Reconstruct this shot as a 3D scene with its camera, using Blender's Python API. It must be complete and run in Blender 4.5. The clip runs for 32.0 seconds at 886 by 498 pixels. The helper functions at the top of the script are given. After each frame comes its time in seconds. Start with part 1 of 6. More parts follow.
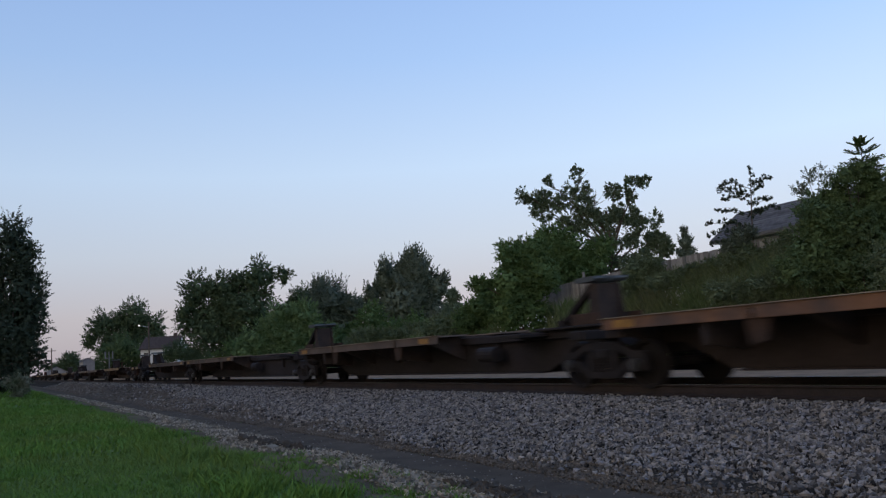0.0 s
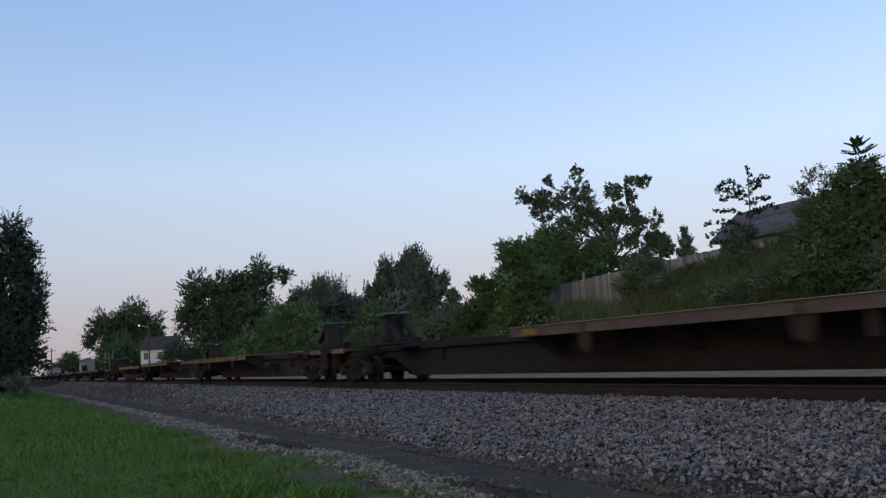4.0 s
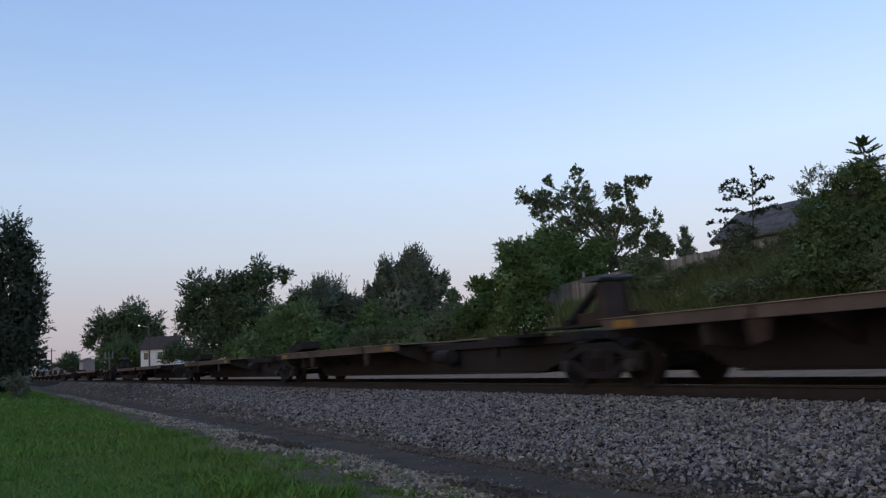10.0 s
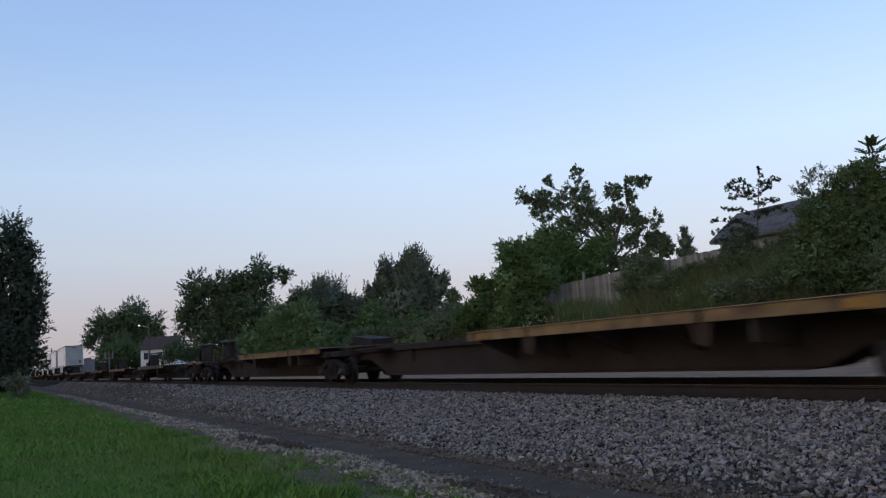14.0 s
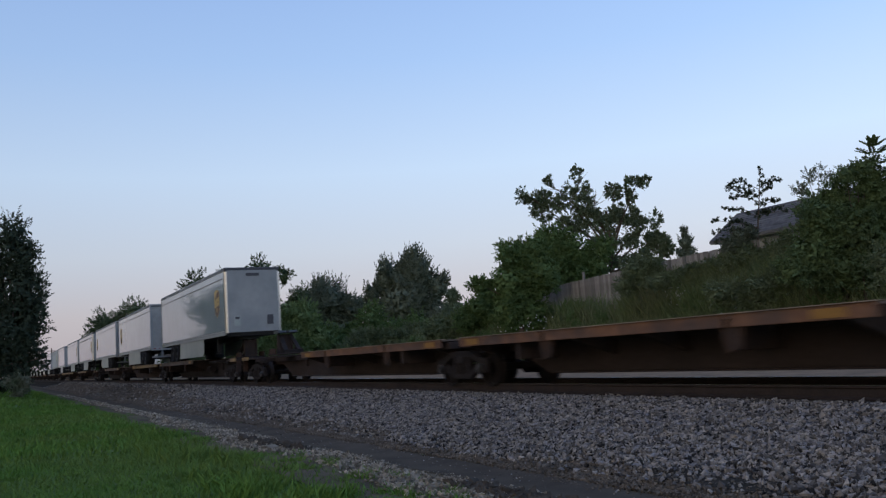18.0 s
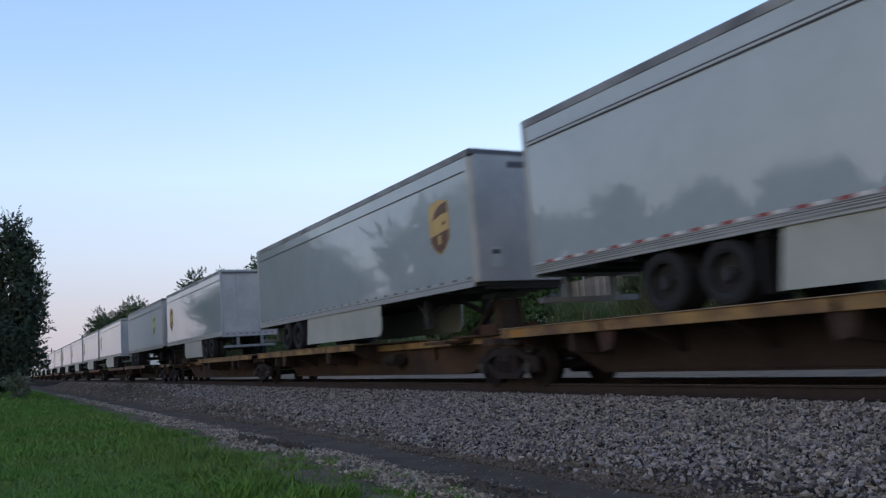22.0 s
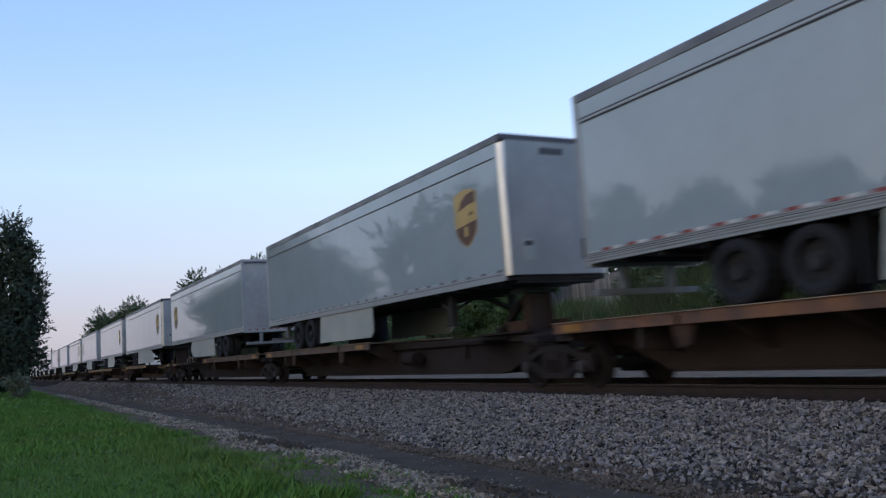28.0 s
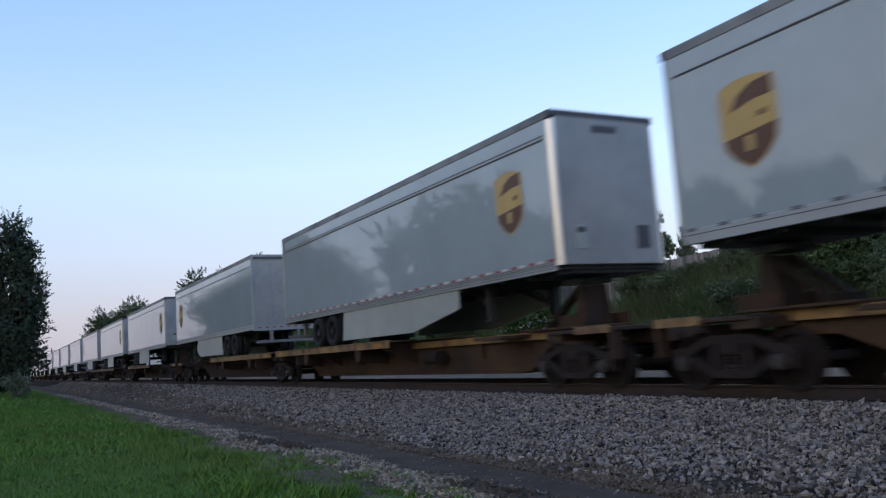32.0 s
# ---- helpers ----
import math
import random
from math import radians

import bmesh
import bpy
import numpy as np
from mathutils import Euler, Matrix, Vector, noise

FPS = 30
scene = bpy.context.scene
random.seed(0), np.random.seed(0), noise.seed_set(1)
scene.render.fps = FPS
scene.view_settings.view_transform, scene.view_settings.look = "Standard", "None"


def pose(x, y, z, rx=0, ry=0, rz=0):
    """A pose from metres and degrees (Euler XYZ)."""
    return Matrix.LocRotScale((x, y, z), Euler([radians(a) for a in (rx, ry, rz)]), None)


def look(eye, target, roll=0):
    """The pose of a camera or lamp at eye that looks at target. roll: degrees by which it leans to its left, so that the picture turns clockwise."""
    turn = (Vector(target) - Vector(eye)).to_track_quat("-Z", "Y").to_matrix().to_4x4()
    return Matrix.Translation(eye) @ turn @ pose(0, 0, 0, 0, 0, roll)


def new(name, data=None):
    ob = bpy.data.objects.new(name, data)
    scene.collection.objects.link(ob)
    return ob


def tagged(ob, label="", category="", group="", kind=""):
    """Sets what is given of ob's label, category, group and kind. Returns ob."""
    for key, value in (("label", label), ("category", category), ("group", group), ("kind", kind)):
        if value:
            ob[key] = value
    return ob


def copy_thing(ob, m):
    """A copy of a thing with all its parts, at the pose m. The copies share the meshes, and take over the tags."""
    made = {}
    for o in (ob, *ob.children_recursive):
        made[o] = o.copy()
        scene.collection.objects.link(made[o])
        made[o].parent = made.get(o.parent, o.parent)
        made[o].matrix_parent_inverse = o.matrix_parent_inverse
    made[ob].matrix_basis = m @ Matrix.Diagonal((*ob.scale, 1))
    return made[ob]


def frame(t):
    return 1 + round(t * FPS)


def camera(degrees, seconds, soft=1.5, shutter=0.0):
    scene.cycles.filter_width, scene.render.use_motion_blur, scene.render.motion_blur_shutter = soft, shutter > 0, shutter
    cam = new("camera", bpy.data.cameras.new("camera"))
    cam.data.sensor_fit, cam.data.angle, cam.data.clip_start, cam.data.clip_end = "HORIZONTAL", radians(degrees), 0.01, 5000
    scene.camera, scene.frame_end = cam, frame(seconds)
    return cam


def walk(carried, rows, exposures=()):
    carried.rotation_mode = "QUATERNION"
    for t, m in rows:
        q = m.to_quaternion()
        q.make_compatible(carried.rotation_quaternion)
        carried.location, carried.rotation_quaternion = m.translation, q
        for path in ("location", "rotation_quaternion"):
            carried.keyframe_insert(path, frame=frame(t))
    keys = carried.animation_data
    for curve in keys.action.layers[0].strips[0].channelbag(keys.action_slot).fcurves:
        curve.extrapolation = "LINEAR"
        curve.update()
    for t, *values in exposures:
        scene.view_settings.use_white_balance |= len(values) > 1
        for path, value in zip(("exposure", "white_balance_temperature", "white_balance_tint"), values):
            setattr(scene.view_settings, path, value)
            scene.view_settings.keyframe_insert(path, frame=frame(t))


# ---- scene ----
EYE = Vector((0.0, 0.0, 0.74))
AIM = Vector((-0.8699, 0.4782, 0.1203))      # the camera's axis
cam = camera(56.6, 32.0, soft=1.25, shutter=0.25)
walk(cam, [(0.0, look(EYE, EYE + AIM * 10, -3.99)), (32.0, look(EYE, EYE + AIM * 10, -3.99))],
     exposures=[(0.0, 0.01, 6500, 10), (14.0, 0.07, 6500, 10), (19.0, 0.0, 6500, 10), (20.0, 0.02, 6420, 10), (21.0, 0.38, 6350, 10), (22.0, 0.36, 6280, 10), (23.0, 0.33, 6200, 10), (24.0, 0.31, 6140, 10), (28.0, 0.32, 6100, 10), (32.0, 0.36, 6100, 10)])

# ---- light ----
world = bpy.data.worlds.new("dusk")
scene.world = world
world.use_nodes = True
wn, wl = world.node_tree.nodes, world.node_tree.links
sky = wn.new("ShaderNodeTexSky")
sky.sky_type, sky.sun_disc = "NISHITA", False
sky.sun_elevation, sky.sun_rotation = radians(8), radians(150)
sky.air_density, sky.dust_density, sky.ozone_density = 1.0, 0.6, 1.5
# clear evening sky: blue overhead, paling to a dusky rose above the horizon
way = wn.new("ShaderNodeTexCoord")
axes = wn.new("ShaderNodeSeparateXYZ")
rise = wn.new("ShaderNodeMapRange")
rise.inputs["From Min"].default_value, rise.inputs["From Max"].default_value = 0.0, 0.6
wl.new(way.outputs["Generated"], axes.inputs[0])
wl.new(axes.outputs["Z"], rise.inputs["Value"])
dusk = wn.new("ShaderNodeValToRGB")
for k, (at, col) in enumerate(((0.0, (0.45, 0.40, 0.47)), (0.10, (0.55, 0.51, 0.57)), (0.21, (0.585, 0.64, 0.755)), (0.36, (0.57, 0.72, 0.94)), (0.57, (0.40, 0.59, 0.93)), (1.0, (0.20, 0.36, 0.78)))):
    e = dusk.color_ramp.elements[k] if k < 2 else dusk.color_ramp.elements.new(at)
    e.position, e.color = at, (*col, 1)
wl.new(rise.outputs["Result"], dusk.inputs["Fac"])
tone = wn.new("ShaderNodeVectorMath")
tone.operation = "SCALE"
wl.new(dusk.outputs["Color"], tone.inputs[0])
# the sky pales a little away from the open side
across = wn.new("ShaderNodeVectorMath")
across.operation = "DOT_PRODUCT"
across.inputs[1].default_value = (0.482, 0.876, 0.0)
wl.new(way.outputs["Generated"], across.inputs[0])
pale = wn.new("ShaderNodeMapRange")
pale.inputs["From Min"].default_value, pale.inputs["From Max"].default_value = -0.6, 0.6
pale.inputs["To Min"].default_value, pale.inputs["To Max"].default_value = 11.6 * 0.83, 11.6 * 1.10
wl.new(across.outputs["Value"], pale.inputs["Value"])
wl.new(pale.outputs["Result"], tone.inputs["Scale"])
both = wn.new("ShaderNodeMix")
both.data_type = "RGBA"
both.inputs["Factor"].default_value = 0.85
wl.new(sky.outputs[0], both.inputs["A"])
# the sunset's afterglow low in the sky on the sun's side
side = wn.new("ShaderNodeVectorMath")
side.operation = "DOT_PRODUCT"
side.inputs[1].default_value = (0.29, -0.957, -0.35)
wl.new(way.outputs["Generated"], side.inputs[0])
glow = wn.new("ShaderNodeMapRange")
glow.interpolation_type = "SMOOTHSTEP"
glow.inputs["From Min"].default_value, glow.inputs["From Max"].default_value = 0.0, 1.0
glow.inputs["To Max"].default_value = 0.7
wl.new(side.outputs["Value"], glow.inputs["Value"])
warm = wn.new("ShaderNodeMix")
warm.data_type = "RGBA"
warm.inputs["B"].default_value = (11.0, 9.3, 7.9, 1)
wl.new(glow.outputs["Result"], warm.inputs["Factor"])
wl.new(tone.outputs["Vector"], warm.inputs["A"])
wl.new(warm.outputs["Result"], both.inputs["B"])
wl.new(both.outputs["Result"], wn["Background"].inputs[0])
wn["Background"].inputs[1].default_value = 0.10
sun = new("sun", bpy.data.lights.new("sun", "SUN"))
sun.data.energy, sun.data.angle, sun.data.color = 0.44, radians(50), (1.0, 0.80, 0.62)
sun.matrix_world = look((0, 0, 50), (-12, 40, 42))

# ---- materials ----
def material(name, base, rough=0.8, metal=0.0, vary=0.25, scale=3.0, fine=40.0, bump=0.0, tint=None, random_part=0.0, island=0.0, spec=None, mix=0.5, coat=0.0):
    """Two scales of variation of base towards tint, with fine relief."""
    m = bpy.data.materials.new(name)
    m.use_nodes = True
    n, l = m.node_tree.nodes, m.node_tree.links
    b = n["Principled BSDF"]
    b.inputs["Roughness"].default_value, b.inputs["Metallic"].default_value = rough, metal
    if spec is not None:
        b.inputs["Specular IOR Level"].default_value = spec
    if coat:
        b.inputs["Coat Weight"].default_value, b.inputs["Coat Roughness"].default_value = coat, 0.04
    tc = n.new("ShaderNodeTexCoord")
    big, small = n.new("ShaderNodeTexNoise"), n.new("ShaderNodeTexNoise")
    big.inputs["Scale"].default_value, small.inputs["Scale"].default_value = scale, fine
    big.inputs["Detail"].default_value = 5
    for t in (big, small):
        l.new(tc.outputs["Object"], t.inputs["Vector"])
    ramp = n.new("ShaderNodeValToRGB")
    ramp.color_ramp.elements[0].position, ramp.color_ramp.elements[1].position = 0.35, 0.68
    t2 = tint or tuple(c * (1 - vary) for c in base)
    ramp.color_ramp.elements[0].color, ramp.color_ramp.elements[1].color = (*base, 1), (*t2, 1)
    l.new(big.outputs["Fac"], ramp.inputs["Fac"])
    hsv = n.new("ShaderNodeHueSaturation")
    l.new(ramp.outputs["Color"], hsv.inputs["Color"])
    mr = n.new("ShaderNodeMapRange")
    mr.inputs["To Min"].default_value, mr.inputs["To Max"].default_value = 1 - vary, 1 + vary
    l.new(small.outputs["Fac"], mr.inputs["Value"])
    value = mr.outputs["Result"]
    for amount, kind, out in ((random_part, "ShaderNodeObjectInfo", "Random"), (island, "ShaderNodeNewGeometry", "Random Per Island")):
        if amount:
            src, r2, mul = n.new(kind), n.new("ShaderNodeMapRange"), n.new("ShaderNodeMath")
            r2.inputs["To Min"].default_value, r2.inputs["To Max"].default_value = 1 - amount, 1 + amount
            l.new(src.outputs[out], r2.inputs["Value"])
            mul.operation = "MULTIPLY"
            l.new(value, mul.inputs[0]), l.new(r2.outputs["Result"], mul.inputs[1])
            value = mul.outputs[0]
    l.new(value, hsv.inputs["Value"])
    l.new(hsv.outputs["Color"], b.inputs["Base Color"])
    if bump:
        bp = n.new("ShaderNodeBump")
        bp.inputs["Strength"].default_value, bp.inputs["Distance"].default_value = bump, 0.02
        l.new(small.outputs["Fac"], bp.inputs["Height"])
        l.new(bp.outputs["Normal"], b.inputs["Normal"])
    return m


M_GRASS = material("lawn_grass", (0.065, 0.115, 0.026), 0.9, vary=0.3, scale=0.35, fine=9, bump=0.4, tint=(0.085, 0.12, 0.035), spec=0.1)
M_BLADE = material("grass_blade", (0.088, 0.178, 0.03), 0.7, vary=0.28, scale=0.3, fine=2.2, tint=(0.125, 0.185, 0.045), island=0.15, spec=0.04)
M_DIRT = material("cinder_path", (0.15, 0.119, 0.077), 0.95, vary=0.4, scale=1.2, fine=30, bump=0.6, tint=(0.08, 0.065, 0.045), spec=0.0)
M_ASPHALT = material("worn_asphalt", (0.108, 0.085, 0.062), 0.97, vary=0.22, scale=1.4, fine=45, bump=0.4, tint=(0.074, 0.059, 0.044), spec=0.0)
M_DUST = material("dusty_brown_stone", (0.15, 0.122, 0.092), 0.95, vary=0.3, scale=1.5, fine=60, tint=(0.10, 0.084, 0.066), island=0.35, spec=0.03)
M_PALE = material("pale_gravel", (0.30, 0.195, 0.118), 0.95, vary=0.3, scale=2.0, fine=25, bump=0.6, tint=(0.21, 0.14, 0.088), spec=0.0)
M_STONE = material("ballast_stone", (0.205, 0.176, 0.138), 0.9, vary=0.35, scale=9.0, fine=60, tint=(0.108, 0.105, 0.106), island=0.9, spec=0.05)
# bed colour is darkened so the gaps between the stones look shaded
M_BALLAST = material("shaded_ballast_bed", (0.056, 0.048, 0.038), 0.95, vary=0.4, scale=8.0, fine=25, bump=1.0, tint=(0.033, 0.029, 0.023), spec=0.0)
M_RUST_RAIL = material("rusty_rail", (0.042, 0.031, 0.026), 0.85, 0.1, vary=0.3, scale=4, fine=40, tint=(0.03, 0.024, 0.021), spec=0.2)
M_RAIL_TOP = material("polished_rail_head", (0.55, 0.54, 0.53), 0.25, 1.0, vary=0.1, scale=4, fine=30)
M_TIE = material("creosoted_wood", (0.055, 0.042, 0.034), 0.95, vary=0.35, scale=6, fine=40, bump=0.6, random_part=0.3)
# brown, tan and yellow sill paints are darkened for the shade under the decks
M_SPINE_BROWN = material("weathered_shaded_brown_paint", (0.03, 0.024, 0.023), 0.85, vary=0.35, scale=1.2, fine=14, tint=(0.022, 0.019, 0.017), spec=0.15)
M_HITCH = material("grimy_hitch_shade_steel", (0.034, 0.026, 0.023), 0.8, vary=0.35, scale=3, fine=20, tint=(0.055, 0.038, 0.03), spec=0.2)
M_HITCH_RED = material("faded_red_hitch", (0.15, 0.042, 0.03), 0.8, vary=0.35, scale=3, fine=20, tint=(0.085, 0.03, 0.024), spec=0.15)
M_SPINE_TAN = material("rusty_shaded_tan_paint", (0.045, 0.033, 0.028), 0.85, vary=0.35, scale=1.0, fine=14, tint=(0.03, 0.023, 0.02), spec=0.15)
M_BRACKET = material("rusty_bracket", (0.06, 0.036, 0.025), 0.85, vary=0.4, scale=3, fine=20, tint=(0.032, 0.024, 0.02), spec=0.15)
M_SPINE_YELLOW = material("weathered_shaded_yellow_paint", (0.066, 0.041, 0.025), 0.8, vary=0.4, scale=0.9, fine=12, tint=(0.03, 0.023, 0.019), spec=0.2)
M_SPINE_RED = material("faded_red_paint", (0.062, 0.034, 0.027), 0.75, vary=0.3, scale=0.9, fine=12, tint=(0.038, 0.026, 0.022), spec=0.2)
M_DECK = material("rusty_deck_steel", (0.16, 0.12, 0.085), 0.8, vary=0.35, scale=1.5, fine=12, tint=(0.10, 0.08, 0.065))
M_EDGE_ORANGE = material("deck_edge_orange", (0.19, 0.088, 0.04), 0.75, vary=0.45, scale=1.6, fine=8, tint=(0.07, 0.045, 0.034))
M_EDGE_YELLOW = material("deck_edge_yellow", (0.26, 0.168, 0.06), 0.75, vary=0.4, scale=1.6, fine=7, tint=(0.085, 0.05, 0.03))
M_EDGE_BROWN = material("deck_edge_brown", (0.115, 0.08, 0.06), 0.8, vary=0.35, scale=1.3, fine=10, tint=(0.07, 0.05, 0.038))
M_CURB = material("worn_curb_steel", (0.31, 0.255, 0.175), 0.7, vary=0.3, scale=1.5, fine=12, tint=(0.18, 0.14, 0.10))
M_PLACARD = material("orange_placard", (0.72, 0.33, 0.04), 0.5, vary=0.2, scale=6)
M_STRIPE = material("reflector_yellow", (0.30, 0.15, 0.025), 0.5, vary=0.35, scale=5)
# cast and wheel steel: grime, with the shade below the cars darkened in
M_CAST = material("grimy_shaded_cast_steel", (0.017, 0.014, 0.013), 0.85, 0.0, vary=0.35, scale=4, fine=30, tint=(0.027, 0.021, 0.018), spec=0.2)
M_WHEEL = material("wheel_steel", (0.021, 0.017, 0.015), 0.7, 0.2, vary=0.3, scale=4, fine=30, spec=0.2)
M_BEARING = material("worn_bearing_cap", (0.06, 0.054, 0.05), 0.5, 0.2, vary=0.3)
M_HITCH_TOP = material("hitch_plate", (0.075, 0.082, 0.08), 0.75, 0.1, vary=0.3, scale=3, fine=20)
M_VAN = material("pale_grey_trailer_paint", (0.312, 0.378, 0.405), 0.03, 0.0, vary=0.06, scale=0.5, fine=3, tint=(0.28, 0.34, 0.362), spec=1.0)
M_VAN_DULL = material("dull_grey_trailer_paint", (0.30, 0.36, 0.385), 0.42, 0.0, vary=0.07, scale=0.5, fine=3, tint=(0.26, 0.315, 0.34), spec=0.5)
M_VAN_END = material("grey_trailer_end", (0.315, 0.322, 0.308), 0.4, 0.0, vary=0.1, scale=0.8, fine=4, tint=(0.235, 0.255, 0.25))
M_ALU = material("dull_aluminium", (0.36, 0.385, 0.39), 0.42, 0.35, vary=0.1, scale=2, fine=30)
M_CHROME = material("polished_corner", (0.62, 0.61, 0.58), 0.28, 0.9, vary=0.06, scale=2, fine=10)
M_SKIRT = material("white_skirt_panel", (0.35, 0.38, 0.35), 0.4, vary=0.1, scale=0.8, fine=6, tint=(0.28, 0.31, 0.285))
M_RUBBER = material("tyre_rubber", (0.024, 0.025, 0.027), 0.85, vary=0.25, scale=4, fine=30, spec=0.2)
M_RIM = material("dirty_rim", (0.04, 0.04, 0.042), 0.6, 0.2, vary=0.4, scale=6, fine=30, spec=0.2)
M_TOP_RAIL = material("grimy_top_rail", (0.24, 0.255, 0.255), 0.5, 0.2, vary=0.2, scale=1.1, fine=9, tint=(0.11, 0.115, 0.12))
M_RED_DOOR = material("grey_roller_door", (0.352, 0.35, 0.322), 0.45, vary=0.12, scale=0.9, fine=6, tint=(0.275, 0.276, 0.255))
M_FRAME = material("black_undercarriage", (0.03, 0.03, 0.03), 0.7, 0.2, vary=0.3)
M_GOLD = material("emblem_gold", (0.46, 0.33, 0.11), 0.45, vary=0.12, scale=1, fine=5)
M_LIME = material("emblem_yellow_green", (0.42, 0.52, 0.09), 0.45, vary=0.1, scale=1, fine=5)
M_UMBER = material("emblem_brown", (0.10, 0.045, 0.02), 0.45, vary=0.1, scale=1, fine=5)
M_DGREEN = material("emblem_green", (0.05, 0.10, 0.03), 0.45, vary=0.1, scale=1, fine=5)
M_REDREF = material("red_reflector", (0.26, 0.06, 0.055), 0.5, vary=0.3, scale=8)
M_PALE_MARK = material("pale_reflector", (0.55, 0.56, 0.55), 0.5, vary=0.15, scale=5)
M_DARK = material("dark_rivet", (0.06, 0.06, 0.065), 0.6, vary=0.1)
M_BARK = material("bark", (0.10, 0.075, 0.055), 0.95, vary=0.35, scale=3, fine=20, bump=0.8)
M_FENCE = material("grey_weathered_board", (0.265, 0.245, 0.215), 0.9, vary=0.3, scale=1.5, fine=15, tint=(0.15, 0.135, 0.115), random_part=0.35)
M_SHINGLE = material("dark_shingle", (0.135, 0.13, 0.125), 0.95, vary=0.3, scale=3, fine=20, tint=(0.09, 0.086, 0.083), random_part=0.2, spec=0.05)
M_SIDING = material("white_siding", (0.30, 0.295, 0.28), 0.8, vary=0.15, scale=2, fine=12, tint=(0.20, 0.195, 0.18))
M_CREAM = material("dull_cream_siding", (0.27, 0.25, 0.235), 0.85, vary=0.12, scale=2, fine=12, tint=(0.22, 0.205, 0.19))
M_GLASS_DARK = material("dark_window_glass", (0.03, 0.035, 0.04), 0.08, vary=0.1)
M_WEED = material("weed_leaf", (0.11, 0.155, 0.06), 0.7, vary=0.2, scale=0.6, fine=6, tint=(0.15, 0.16, 0.08), island=0.4, spec=0.1)
M_PALE_STONE = material("pale_stone", (0.28, 0.235, 0.172), 0.9, vary=0.3, scale=2.0, fine=60, tint=(0.14, 0.118, 0.088), island=0.6, spec=0.05)
M_MUD = material("dark_broken_dirt", (0.058, 0.047, 0.036), 0.95, vary=0.4, scale=6, fine=40, bump=0.8, tint=(0.095, 0.08, 0.062), spec=0.05)
M_FLOWER = material("white_flower", (0.7, 0.7, 0.66), 0.8, vary=0.1)


def leaf_material(name, base, tint):
    return material(name, base, 0.7, vary=0.15, scale=0.7, fine=3, tint=tint, island=0.12, spec=0.02)


M_LEAF_DARK = leaf_material("dark_leaf", (0.062, 0.088, 0.047), (0.082, 0.112, 0.058))
M_LEAF_MID = leaf_material("green_leaf", (0.082, 0.13, 0.05), (0.105, 0.158, 0.058))
M_LEAF_LIGHT = leaf_material("light_leaf", (0.105, 0.165, 0.066), (0.14, 0.2, 0.085))
M_LEAF_WEED = leaf_material("weedy_leaf", (0.098, 0.128, 0.067), (0.13, 0.155, 0.084))
M_LAMP = bpy.data.materials.new("lit_lamp")
M_LAMP.use_nodes = True
M_LAMP.node_tree.nodes["Principled BSDF"].inputs["Emission Color"].default_value = (1.0, 0.93, 0.8, 1)
M_LAMP.node_tree.nodes["Principled BSDF"].inputs["Emission Strength"].default_value = 0.6
M_ROOF_BROWN = material("brown_shingle", (0.075, 0.058, 0.05), 0.95, vary=0.25, scale=2, fine=12, spec=0.05)
M_WHITE_WALL = material("white_house_wall", (0.62, 0.61, 0.59), 0.8, vary=0.1, scale=1, fine=8)
M_GUARD = material("dull_guard_steel", (0.2, 0.205, 0.2), 0.55, 0.2, vary=0.25, scale=3, fine=20)
M_SIGNAL = material("grey_signal_metal", (0.16, 0.16, 0.16), 0.6, 0.2, vary=0.2)
M_BLOSSOM = leaf_material("pale_blossom", (0.075, 0.11, 0.05), (0.24, 0.23, 0.18))
M_LEAF_BLACK = leaf_material("blackish_leaf", (0.042, 0.056, 0.039), (0.056, 0.073, 0.047))
M_LEAF_THICKET = leaf_material("thicket_leaf", (0.072, 0.105, 0.05), (0.1, 0.145, 0.06))
M_LEAF_WALNUT = leaf_material("walnut_leaf", (0.108, 0.142, 0.088), (0.13, 0.168, 0.1))
M_LEAF_GREY = leaf_material("grey_green_leaf", (0.1, 0.123, 0.088), (0.125, 0.148, 0.105))


# ---- mesh helpers ----
def part(name, bm, mat, parent=None, label=""):
    """Links a bmesh as one mesh object, under a thing or a part."""
    me = bpy.data.meshes.new(name)
    bm.to_mesh(me)
    bm.free()
    for m in (mat if isinstance(mat, (list, tuple)) else [mat]):
        me.materials.append(m)
    ob = new(name, me)
    ob.parent = parent
    if label:
        ob["label"] = label
    return ob


def raw(name, verts, faces, mat, parent=None, smooth=False):
    me = bpy.data.meshes.new(name)
    me.from_pydata([tuple(v) for v in verts], [], faces)
    me.materials.append(mat)
    if smooth:
        me.polygons.foreach_set("use_smooth", [True] * len(me.polygons))
    me.update()
    ob = new(name, me)
    ob.parent = parent
    return ob


def thing(name, label, category, group="", kind=""):
    return tagged(new(name), label, category, group, kind)


def box(bm, x0, x1, y0, y1, z0, z1, bevel=0.0, mi=0):
    m = Matrix.Translation(((x0 + x1) / 2, (y0 + y1) / 2, (z0 + z1) / 2)) @ Matrix.Diagonal((x1 - x0, y1 - y0, z1 - z0, 1))
    r = bmesh.ops.create_cube(bm, size=1.0, matrix=m)
    vs = r["verts"]
    if bevel:
        es = list({e for v in vs for e in v.link_edges})
        r2 = bmesh.ops.bevel(bm, geom=es, offset=bevel, segments=2, affect="EDGES", profile=0.5)
        fs = r2["faces"]
    fs = {f for v in vs if v.is_valid for f in v.link_faces}
    if mi:
        for f in fs:
            f.material_index = mi
    return bm


